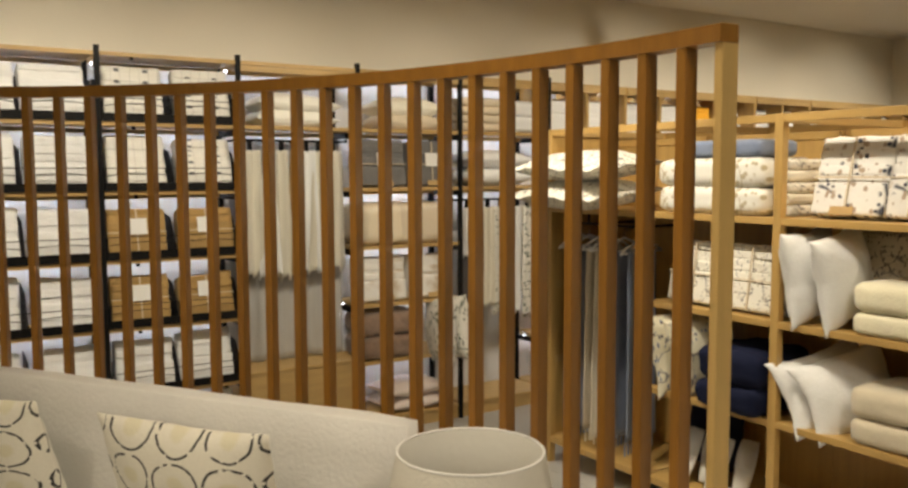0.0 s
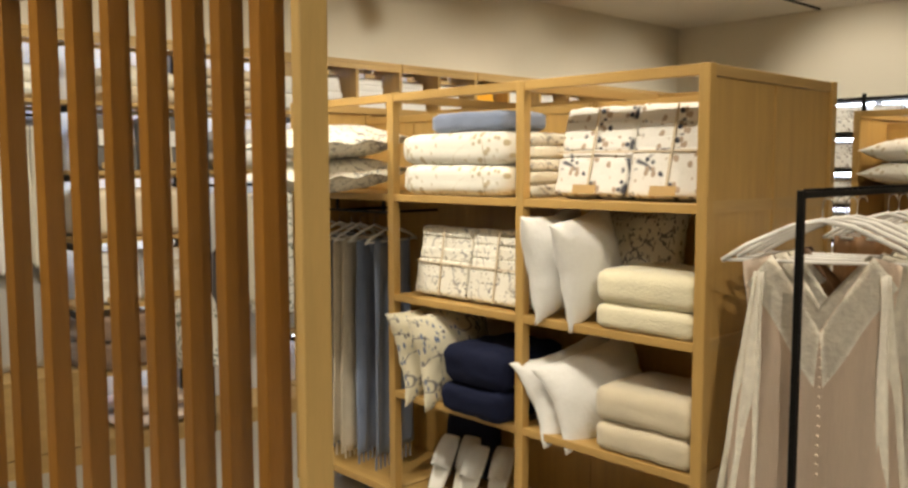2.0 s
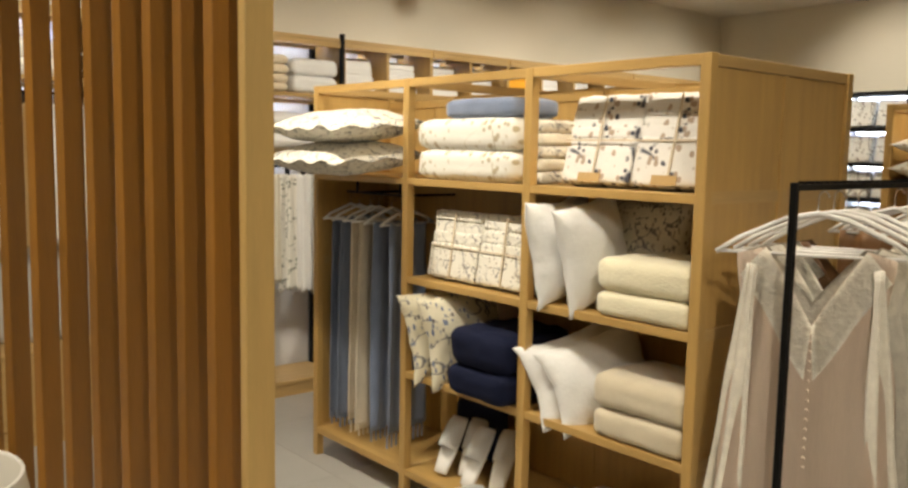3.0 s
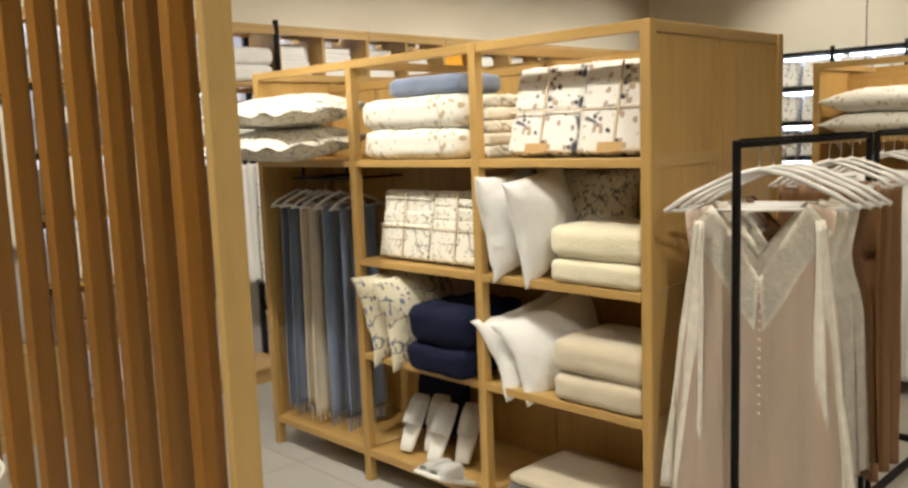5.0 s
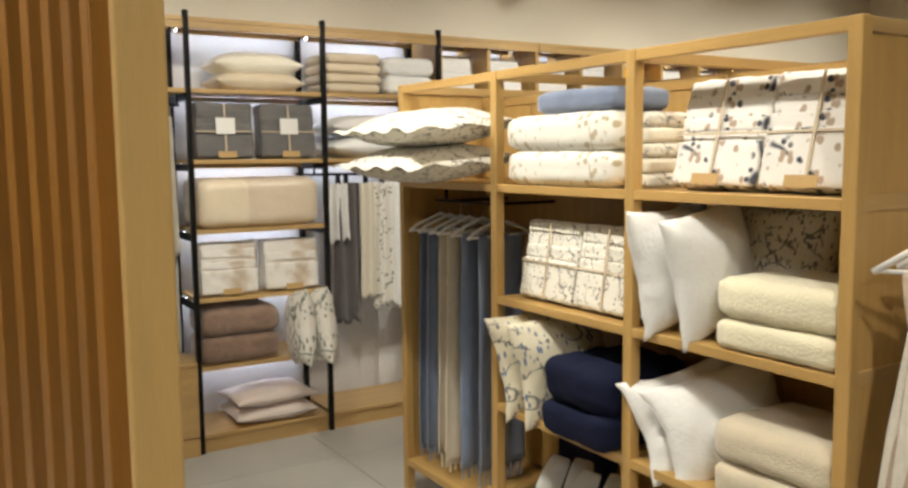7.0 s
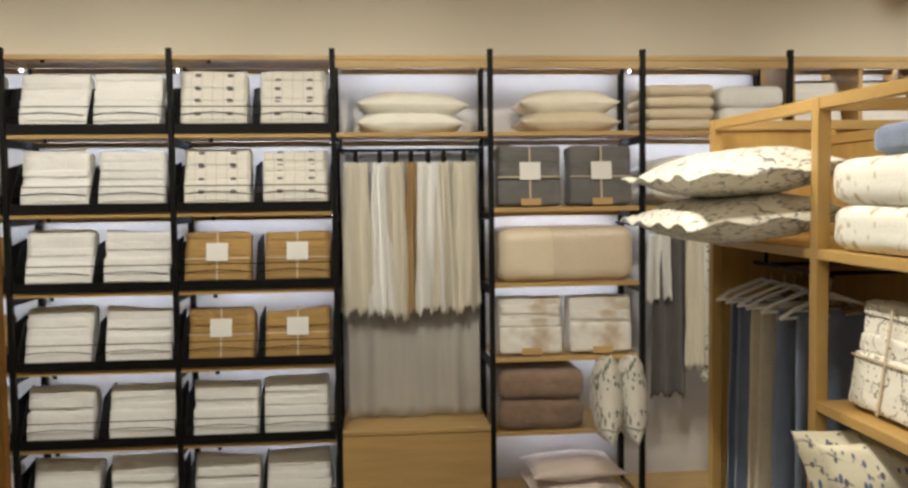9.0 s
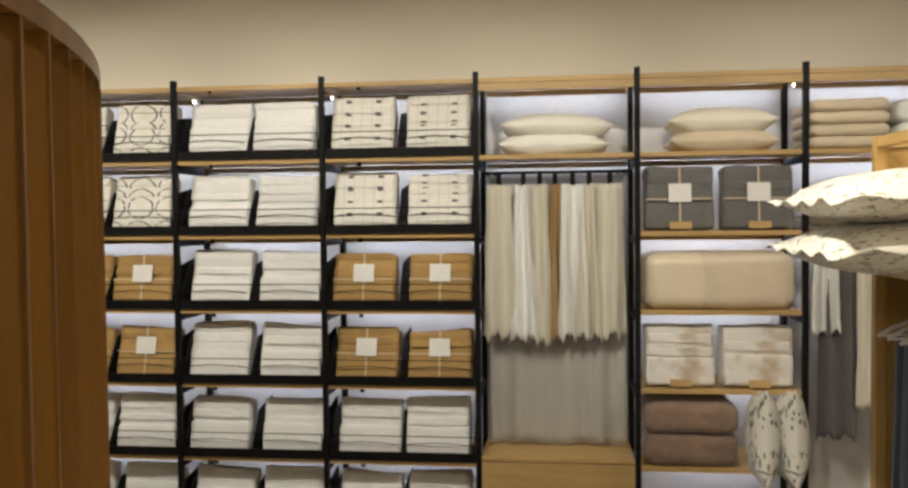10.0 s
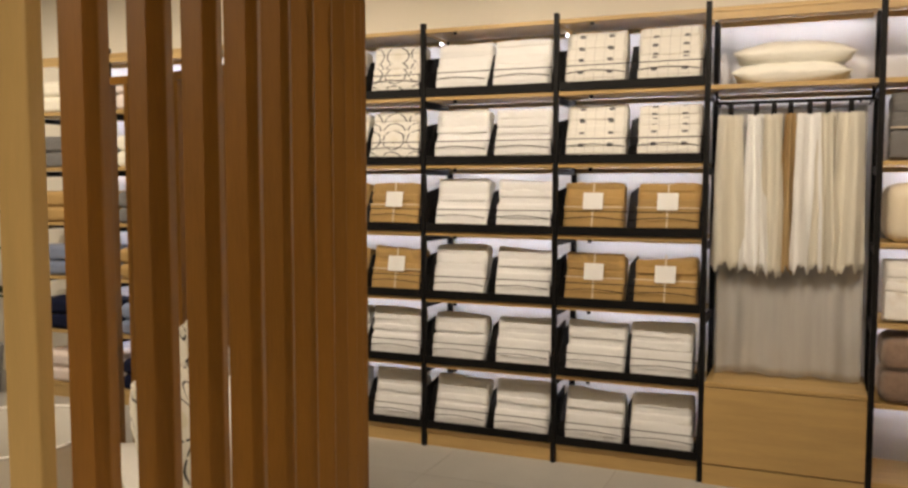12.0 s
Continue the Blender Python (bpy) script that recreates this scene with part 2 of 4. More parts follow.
def shelf_bay(k, levels, category="shelving", label="", kickboard=True, led=True, top=True):
    """One bay of the wall shelving, between the posts k and k + 1: back, boards, light strips."""
    x = k * BAY
    root = thing("shelf_bay", label, category, (x, 0, 0), group="wall shelving bays")
    part("back_panel", box(0.014, BAY - 0.014, DEPTH - 0.012, DEPTH + 0.03, 0.0, 2.33), BACK, root, "pale grey back panel")
    for z in levels:
        last = z > 2.2
        part("shelf_board", box(0.014, BAY - 0.014, 0.0, DEPTH - 0.015, z - 0.022, z, 0.002), OAK_ALONG_X, root)
        if led and z > 0.2:
            part("light_strip", box(0.03, BAY - 0.03, 0.315, 0.335, z - 0.034, z - 0.024), LED, root, "cool white light strip")
            part("strip_cover", box(0.03, BAY - 0.03, 0.295, 0.302, z - 0.05, z - 0.023), OAK_ALONG_X, root)
    if top:
        part("top_fascia", box(0.014, BAY - 0.014, -0.004, 0.012, 2.275, 2.31), OAK_ALONG_X, root)
    if kickboard:
        part("kickboard", box(0.014, BAY - 0.014, 0.01, 0.03, 0.0, 0.078), OAK_ALONG_X, root)
    return root


def wall_post(k, z1=2.365):
    root = thing("shelf_post", "slim black steel upright of the wall shelving", "post", (k * BAY, 0, 0), group="wall shelving posts")
    part("front_upright", box(-0.013, 0.013, -0.014, 0.016, 0, z1, 0.002), BLACK, root)
    part("back_upright", box(-0.013, 0.013, DEPTH - 0.06, DEPTH - 0.03, 0, 2.33), BLACK, root)
    for z in LEVELS[:-1]:
        part("bracket", box(-0.008, 0.008, 0.016, DEPTH - 0.06, z - 0.06, z - 0.024), BLACK, root)


for k in range(-4, 6):
    wall_post(k)

# ---- slatted partition ----
TRX0, TRX1, TRY = 4.6, 8.8, -1.13
P_TOP = 1.976
PITCH, SUB = 0.1084, 10


def screen_line(slats=36):
    """The screen's plan: places and headings at every slat, bending more and more to the left."""
    x, y, h, u, out = 1.2552, -3.7086, -0.0326, 0.0, []
    for i in range(slats * SUB + 1):
        if i % SUB == 0:
            out.append((x, y, h))
        h += (0.3957 + 0.0223 * min(u, 3.0)) * PITCH / SUB
        x, y, u = x - math.sin(h) * PITCH / SUB, y + math.cos(h) * PITCH / SUB, u + PITCH / SUB
    return out


LINE = screen_line()


def bent_rail(half, z0, z1):
    bm = bmesh.new()
    rows = []
    for x, y, h in LINE:
        nx, ny = math.cos(h), math.sin(h)
        rows.append([bm.verts.new((x + s * nx, y + s * ny, z)) for s, z in ((-half, z0), (half, z0), (half, z1), (-half, z1))])
    for p, q in zip(rows, rows[1:]):
        for j in range(4):
            bm.faces.new((p[j], p[(j + 1) % 4], q[(j + 1) % 4], q[j]))
    bm.faces.new(rows[0][::-1])
    bm.faces.new(rows[-1])
    bmesh.ops.recalc_face_normals(bm, faces=bm.faces)
    return bm


partition = thing("slatted_partition", "curved oak slat screen standing on the floor round a bed", "partition")
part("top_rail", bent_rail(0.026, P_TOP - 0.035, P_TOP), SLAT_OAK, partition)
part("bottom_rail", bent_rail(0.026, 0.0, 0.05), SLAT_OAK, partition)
part("end_post", box(1.241, 1.289, -3.705, -3.684, 0, P_TOP + 0.003, 0.003), PALE_LIT_OAK, partition, "pale oak end post, lightened as if lit")
slat_mesh = None
for x, y, h in LINE[1:]:
    if slat_mesh is None:
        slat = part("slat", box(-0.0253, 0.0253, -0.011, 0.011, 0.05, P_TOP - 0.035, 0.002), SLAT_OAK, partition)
        slat_mesh = slat.data
    else:
        slat = new("slat", slat_mesh)
        slat.parent = partition
    slat.matrix_basis = pose(x, y, 0, 0, 0, math.degrees(h) + 12.4)

# ---- free-standing oak unit ----
UX, UY0, UY1, UD, UH = 3.0, -3.31, -1.0, 0.9, 1.93
POSTS_Y = [-3.305, -2.535, -1.79, -1.025]
S1, S2, S3 = 1.492, 1.05, 0.615


def oak_unit(at, bays=3, label="", detail=True):
    """Oak frame shelving with a middle back panel, open towards -x."""
    root = thing("oak_shelf_unit", label, "shelf unit", at, group="free-standing oak units")
    ln = bays * BAY
    t = 0.02
    for j in range(bays + 1):
        for x in (0.0, UD):
            part("post", box(x - t, x + t, j * BAY - t, j * BAY + t, 0, UH, 0.003), OAK, root)
        for z in (UH - 0.02, 0.14):
            part("cross_rail", box(t, UD - t, j * BAY - 0.015, j * BAY + 0.015, z - 0.018, z + 0.018, 0.002), OAK_ALONG_X, root)
    for j in range(bays):
        y0, y1 = j * BAY + t, (j + 1) * BAY - t
        for x in (0.0, UD):
            part("top_rail", box(x - 0.017, x + 0.017, y0, y1, UH - 0.036, UH - 0.001, 0.002), OAK_ALONG_Y, root)
        part("back_panel", box(UD / 2 - 0.008, UD / 2 + 0.008, j * BAY + 0.001, (j + 1) * BAY - 0.001, 0.16, UH - 0.06), OAK, root)
        part("panel_rail", box(UD / 2 - 0.016, UD / 2 + 0.016, j * BAY + 0.017, (j + 1) * BAY - 0.017, UH - 0.095, UH - 0.059, 0.002), OAK_ALONG_Y, root)
        part("panel_stile", box(UD / 2 - 0.013, UD / 2 + 0.013, (j + 0.5) * BAY - 0.014, (j + 0.5) * BAY + 0.014, S1 + 0.001, UH - 0.096), OAK, root)
        part("base_board", box(-0.018, UD + 0.018, y0, y1, 0.12, 0.155, 0.002), OAK_ALONG_Y, root)
        part("shelf_board", box(-0.018, UD + 0.018, y0, y1, S1 - 0.03, S1, 0.002), OAK_ALONG_Y, root)
    return root


unit = oak_unit((UX, POSTS_Y[0], 0), 3, "pale oak free-standing shelf unit filled with bed linen")
for j in (0, 1):
    y0, y1 = j * BAY + 0.02, (j + 1) * BAY - 0.02
    part("shelf_board", box(-0.018, UD + 0.018, y0, y1, S2 - 0.03, S2, 0.002), OAK_ALONG_Y, unit)
    part("shelf_board", box(-0.018, UD + 0.018, y0, y1, S3 - 0.03, S3, 0.002), OAK_ALONG_Y, unit)
# side panels with a middle stile and rails
for y in (0.0, 3 * BAY):
    part("side_panel", box(0.021, UD / 2 - 0.016, y - 0.006, y + 0.006, 0.16, UH - 0.04), OAK, unit)
    part("side_panel", box(UD / 2 + 0.016, UD - 0.021, y - 0.006, y + 0.006, 0.16, UH - 0.04), OAK, unit)
    part("side_stile", box(UD / 2 - 0.015, UD / 2 + 0.015, y - 0.013, y + 0.013, 0.16, UH - 0.04, 0.002), OAK, unit)
    for z in (S1 - 0.01, S2 - 0.01, S3 - 0.01):
        part("side_rail", box(0.02, UD / 2 - 0.016, y - 0.012, y + 0.012, z - 0.02, z + 0.02), OAK_ALONG_X, unit)
        part("side_rail", box(UD / 2 + 0.016, UD - 0.02, y - 0.012, y + 0.012, z - 0.02, z + 0.02), OAK_ALONG_X, unit)


# ---- ceiling lamps ----
def downlight(x, y, watts=LAMP_WATTS):
    root = thing("downlight", "round recessed warm ceiling spotlight", "ceiling light", (x, y, CEIL), group="ceiling spots")
    ring = bmesh.new()
    bmesh.ops.create_cone(ring, cap_ends=True, segments=20, radius1=0.05, radius2=0.05, depth=0.016)
    part("trim_ring", ring, CEILING, root).location = (0, 0, -0.009)
    face = bmesh.new()
    bmesh.ops.create_cone(face, cap_ends=True, segments=20, radius1=0.038, radius2=0.038, depth=0.006)
    part("lamp_face", face, BULB, root).location = (0, 0, -0.021)
    d = bpy.data.lights.new("downlight", "SPOT")
    d.energy, d.color, d.spot_size, d.spot_blend, d.shadow_soft_size = watts, (1.0, 0.87, 0.68), radians(125), 0.9, 0.06
    lamp = new("downlight_beam", d)
    lamp.location = (x, y, CEIL - 0.05)


for lx in (-1.5, 0.35, 3.6, 6.4):
    for ly in (-3.3, -5.7):
        downlight(lx, ly)


def aimed_spot(eye, target, watts=SPOT_WATTS, cone=82):
    """A black ceiling spotlight turned towards the goods."""
    root = thing("ceiling_spot", "small black adjustable ceiling spotlight", "ceiling light", (eye[0], eye[1], CEIL), group="aimed ceiling spots")
    way = (Vector(target) - Vector(eye)).normalized()
    tip = Vector((0, 0, -0.08)) + way * 0.05
    part("mount", rod((0, 0, -0.001), (0, 0, -0.02), 0.035, 16), BLACK, root)
    part("stem", rod((0, 0, -0.02), (0, 0, -0.07), 0.008, 8), BLACK, root)
    part("head", rod(tuple(Vector((0, 0, -0.08)) - way * 0.05), tuple(tip), 0.034, 16), BLACK, root)
    d = bpy.data.lights.new("spot", "SPOT")
    d.energy, d.color, d.spot_size, d.spot_blend, d.shadow_soft_size = watts, (1.0, 0.92, 0.78), radians(cone), 0.75, 0.035
    lamp = new("spot_beam", d)
    lamp.matrix_world = look(tuple(Vector((eye[0], eye[1], CEIL)) + tip + way * 0.02), target)


for lx in (-3.6, -2.4, -1.2, 0.0, 1.2, 2.4, 3.6, 5.0, 6.4, 7.8):
    aimed_spot((lx, -1.9, CEIL), (lx, 0.2, 1.4), SPOT_WATTS * (1.4 if lx > 4.5 else 0.88 if lx > 2 else 1.2))
for ly in (-3.1, -2.2, -1.4):
    aimed_spot((1.95, ly, CEIL), (3.1, ly, 1.0), SPOT_WATTS * (0.75 if ly < -3 else 1.3), 75)
aimed_spot((1.7, -4.9, CEIL), (3.3, -3.6, 0.95), SPOT_WATTS * 0.95, 60)
aimed_spot((0.5, -6.2, CEIL), (1.45, -3.7, 1.0), SPOT_WATTS * 1.1, 60)
aimed_spot((4.5, -3.5, CEIL), (6.0, -3.4, 1.2), SPOT_WATTS * 0.7, 75)
aimed_spot((7.0, -1.6, CEIL), (8.6, -1.6, 1.9), SPOT_WATTS * 1.2, 85)


# ---- soft goods ----
WHITE = mat("white_cotton", (0.82, 0.82, 0.81), 0.8, vary=0.05, scale=5, bump=0.3, bump_scale=70, sheen=0.2, hue_random=0.04)
CREAM = mat("cream_cotton", (0.82, 0.78, 0.66), 0.8, vary=0.06, scale=5, bump=0.2, bump_scale=70, sheen=0.2, hue_random=0.05)
IVORY_COTTON = mat("ivory_cotton", (0.82, 0.80, 0.72), 0.8, vary=0.05, scale=5, bump=0.25, bump_scale=70, sheen=0.2)
BEIGE = mat("beige_cotton", (0.68, 0.58, 0.43), 0.8, vary=0.08, scale=6, bump=0.25, bump_scale=90, sheen=0.3, hue_random=0.05)
TOWEL = mat("towel_beige", (0.66, 0.58, 0.43), 0.95, vary=0.08, scale=10, bump=0.5, bump_scale=180, sheen=0.5)
PALE_YELLOW = mat("pale_yellow_blanket", (0.80, 0.74, 0.54), 0.9, vary=0.06, scale=9, bump=0.5, bump_scale=110, sheen=0.5)
TAN = mat("tan_cotton", (0.42, 0.26, 0.09), 0.75, vary=0.12, scale=6, bump=0.2, bump_scale=70, sheen=0.1, hue_random=0.12)
SATIN = mat("champagne_satin", (0.70, 0.60, 0.46), 0.35, vary=0.08, scale=4, bump=0.1, bump_scale=50)
BROWN_FUR = mat("brown_fleece", (0.26, 0.17, 0.12), 0.9, vary=0.35, scale=14, bump=0.6, bump_scale=120, sheen=0.6)
GREY = mat("grey_wool", (0.15, 0.145, 0.14), 0.9, vary=0.15, scale=12, bump=0.4, bump_scale=150, sheen=0.3)
DARK_GREY = mat("charcoal_scarf", (0.10, 0.09, 0.09), 0.9, vary=0.15, scale=12, bump=0.4, bump_scale=150, sheen=0.3)
BLUE = mat("dusty_blue_wool", (0.19, 0.235, 0.345), 0.9, vary=0.14, scale=12, bump=0.4, bump_scale=150, sheen=0.3, hue_random=0.1)
NAVY = mat("navy_velvet", (0.006, 0.009, 0.03), 0.85, vary=0.2, scale=8, bump=0.3, bump_scale=120, gloss=0.2)
OAT = mat("oat_wool", (0.66, 0.58, 0.45), 0.9, vary=0.1, scale=12, bump=0.4, bump_scale=150, sheen=0.3)
SHEER = mat("sheer_linen", (0.68, 0.64, 0.54), 0.7, vary=0.08, scale=6, bump=0.2, bump_scale=90, sheen=0.2, stretch=(8, 8, 0.7), hue_random=0.05)
OCHRE = mat("ochre_linen", (0.45, 0.31, 0.15), 0.8, vary=0.1, scale=6, bump=0.2, bump_scale=90, stretch=(8, 8, 0.7))
ROSE = mat("pale_rose_satin", (0.80, 0.67, 0.56), 0.4, vary=0.08, scale=3, bump=0.12, bump_scale=40, stretch=(5, 5, 0.5))
IVORY = mat("ivory_lace", (0.82, 0.78, 0.70), 0.6, vary=0.12, scale=26, bump=0.5, bump_scale=60)
BROWN_DRESS = mat("brown_satin", (0.20, 0.10, 0.04), 0.5, vary=0.15, scale=4, bump=0.1, bump_scale=40, stretch=(6, 6, 0.5))
PINKISH = mat("pale_pink_cotton", (0.76, 0.66, 0.61), 0.8, vary=0.06, scale=5, bump=0.2, bump_scale=70, sheen=0.2)
YELLOW = mat("orange_yellow_cloth", (0.85, 0.42, 0.03), 0.8, vary=0.1, bump=0.2)
CARD = mat("white_card", (0.80, 0.79, 0.76), 0.6, vary=0.03, bump=0.02)
KRAFT = mat("kraft_label", (0.50, 0.33, 0.14), 0.7, vary=0.06, bump=0.02)
RIBBON = mat("ribbon", (0.62, 0.52, 0.38), 0.6, vary=0.05, bump=0.1)
HANGER = mat("pale_hanger", (0.80, 0.79, 0.77), 0.4, vary=0.05, bump=0.03)
CHROME = mat("chrome", (0.7, 0.7, 0.7), 0.2, metal=1.0, vary=0.05, bump=0.0)
VINE = printed("vine_print", (0.80, 0.79, 0.75), (0.03, 0.03, 0.04), 13, 0.022, "vine", (0.25, 0.2, 0.17))
DOTS = printed("embroidered_rows", (0.80, 0.78, 0.72), (0.06, 0.06, 0.07), kind="dots", extra=(0.2, 0.2, 0.2))
FLORAL = printed("bird_floral_print", (0.80, 0.78, 0.74), (0.03, 0.035, 0.06), 10, 0.07, "vine", (0.42, 0.32, 0.24))
FLORAL_SMALL = printed("sprig_print", (0.80, 0.77, 0.68), (0.16, 0.15, 0.15), 27, 0.05, "vine", (0.34, 0.28, 0.2))
FLORAL_FAINT = printed("faint_sprig_print", (0.82, 0.80, 0.73), (0.5, 0.42, 0.28), 9, 0.02, "vine", (0.52, 0.44, 0.28))
FLORAL_BLUE = printed("blue_flower_print", (0.76, 0.71, 0.55), (0.14, 0.13, 0.14), 19, 0.05, "vine", (0.12, 0.17, 0.30))
LEAFY = printed("leaf_embroidery", (0.80, 0.78, 0.72), (0.12, 0.15, 0.11), 15, 0.04, "vine", (0.24, 0.24, 0.2))
MARBLE = printed("marbled_print", (0.80, 0.78, 0.74), (0.50, 0.40, 0.28), 7, kind="marble")
CHAIN = printed("small_chain_print", (0.80, 0.78, 0.72), (0.03, 0.03, 0.03), 8.5, "Z", "rings", extra=(0.74, 0.7, 0.6))
RINGS = printed("chain_embroidery", (0.80, 0.78, 0.70), (0.03, 0.03, 0.03), 8.2, "Y", "rings")


def wrinkle(bm, amount, scale, seed):
    off = Vector((seed * 7.13, seed * 3.7, seed * 1.9))
    for v in bm.verts:
        n = noise.noise_vector(v.co * scale + off) * 0.65 + noise.noise_vector(v.co * scale * 2.7 + off) * 0.35
        v.co += n * amount


def rounded_block(w, d, h, r, seed=0, amount=0.006, cuts=7, scale=9.0, puff=0.0):
    """A soft block standing on z = 0, centred in x and y."""
    bm = bmesh.new()
    bmesh.ops.create_cube(bm, size=1.0)
    bmesh.ops.subdivide_edges(bm, edges=bm.edges[:], cuts=cuts, use_grid_fill=True)
    r = min(r, w / 2, d / 2, h / 2)
    half = Vector((w / 2, d / 2, h / 2))
    for v in bm.verts:
        p = Vector((v.co.x * w, v.co.y * d, v.co.z * h))
        core = Vector([max(-half[i] + r, min(half[i] - r, p[i])) for i in range(3)])
        off = p - core
        if off.length > 1e-6:
            p = core + off.normalized() * min(off.length, r) if off.length > r else p
        if puff:
            p.z *= 1 + puff * (1 - (2 * p.x / w) ** 2) * (1 - (2 * p.y / d) ** 2)
        v.co = p + Vector((0, 0, h / 2))
    wrinkle(bm, amount, scale, seed)
    return bm


def cushion_mesh(w, h, t, seed=0, n=22, point=0.06, amount=0.008, flange=0.0, sharp=0.6):
    """A stuffed cushion in the x-y plane, centred, with drawn-out corners."""
    bm = bmesh.new()
    sides = []
    for s in (1, -1):
        g = []
        for i in range(n + 1):
            row = []
            for j in range(n + 1):
                u, v = 2 * i / n - 1, 2 * j / n - 1
                inner = 1 - flange
                e = max(0.0, 1 - abs(u / inner) ** 2.6) * max(0.0, 1 - abs(v / inner) ** 2.6)
                pull = 1 - point * (1 - abs(u) ** 2) * abs(v) ** 3
                pull2 = 1 - point * (1 - abs(v) ** 2) * abs(u) ** 3
                row.append(bm.verts.new((u * w / 2 * pull2, v * h / 2 * pull, s * (t / 2 * e ** sharp + 0.003))))
            g.append(row)
        for i in range(n):
            for j in range(n):
                f = (g[i][j], g[i + 1][j], g[i + 1][j + 1], g[i][j + 1])
                bm.faces.new(f if s > 0 else f[::-1])
        sides.append(g)
    a, b = sides
    rim = [(i, 0) for i in range(n)] + [(n, j) for j in range(n)] + [(i, n) for i in range(n, 0, -1)] + [(0, j) for j in range(n, 0, -1)]
    for (i, j), (k, l) in zip(rim, rim[1:] + rim[:1]):
        bm.faces.new((b[i][j], b[k][l], a[k][l], a[i][j]))
    wrinkle(bm, amount, 8.0, seed)
    wrinkle(bm, amount * 0.45, 24.0, seed + 3)
    if flange:
        for v in bm.verts:
            edge = max(abs(v.co.x) / (w / 2), abs(v.co.y) / (h / 2))
            if edge > 1 - flange:
                v.co.z += 0.012 * math.sin(34 * (v.co.x + v.co.y) + seed) * (edge - 1 + flange) / flange
    bmesh.ops.recalc_face_normals(bm, faces=bm.faces)
    return bm


def cushion(name, material, m, w, h, t, label, seed=0, group="", flange=0.0, point=0.06, sharp=0.6, amount=0.009):
    ob = smooth(part(name, cushion_mesh(w, h, t, seed, flange=flange, point=point, sharp=sharp, amount=amount), material))
    ob.matrix_basis = m
    return tagged(ob, label, "pillow" if name == "pillow" else "cushion", group)


def folded(name, material, m, w, d, h, label, seed=0, group="", category="folded linen", layers=2, amount=0.006):
    """Folded cloth lying on z = 0, its fold towards -y, with the layers drawn in as grooves."""
    root = new(name)
    root.matrix_basis = m
    tagged(root, label, category, group)
    lh = h / layers
    for i in range(layers):
        bm = rounded_block(w * (1 - 0.012 * ((i + seed) % 3)), d, lh * 1.04, min(lh * (0.5 if layers > 1 else 0.36), 0.06), seed + i, amount, 11)
        wrinkle(bm, amount * 0.5, 26.0, seed + i)
        o = smooth(part("folded_layer", bm, material, root))
        o.location = (0, 0, i * lh)
    return root


def package(material, m, w=0.315, h=0.27, d=0.10, label="", seed=0, tag=None, ribbon=False, kraft=False, group="packed linen on trays", sag=0.0):
    """Packed bed linen standing on edge: a wrinkled block with its folded front, card and ribbon. Front at -y, base at z = 0."""
    root = new("linen_package")
    root.matrix_basis = m
    tagged(root, label, "bed linen", group)
    body = rounded_block(w, d, h, 0.014, seed, 0.009, 13, 11.0)
    wrinkle(body, 0.005, 34.0, seed + 5)
    if sag:
        for v in body.verts:
            v.co.z *= 1 - sag * (0.6 + 0.4 * math.sin(v.co.x * 9 + seed))
            v.co.y -= sag * 0.09 * math.sin(v.co.z / h * 9 + 2 * v.co.x)
    smooth(part("linen", body, material, root))
    f = -d / 2 - 0.007
    smooth(part("folded_flap", rounded_block(w * 0.985, 0.018, h * (0.40 + 0.05 * (seed % 3)), 0.009, seed + 40, 0.007, 10, 24.0), material, root)).location = (0, f + 0.004, 0.004)
    for i, z0 in enumerate(((0.47, 0.70), (0.58,), (0.46, 0.62, 0.80), (0.52, 0.84))[seed % 4]):
        fold = rounded_block(w * (0.97 - 0.01 * i), 0.014, h * (0.13 + 0.02 * ((seed + i) % 3)), 0.007, seed + 60 + i, 0.008, 9, 20.0)
        smooth(part("folded_edge", fold, material, root)).location = (0.004 * math.sin(seed + i), f + 0.007 + 0.002 * ((seed + i) % 2), h * (z0 + 0.02 * math.sin(seed * 2.3 + i)))
    if ribbon:
        part("ribbon", box(-0.004, 0.004, f - 0.013, f - 0.009, 0.0, h * 0.97), RIBBON, root)
        part("ribbon", box(-w / 2, w / 2, f - 0.012, f - 0.008, h * 0.46, h * 0.48), RIBBON, root)
    if tag:
        part("card", box(-0.052, 0.052, f - 0.018, f - 0.014, h * 0.42, h * 0.42 + 0.088), CARD, root, "blank white card")
    if kraft:
        part("shelf_label", box(-0.05, 0.05, f - 0.032, f - 0.028, -0.002, 0.032), KRAFT, root, "brown paper label")
    return root


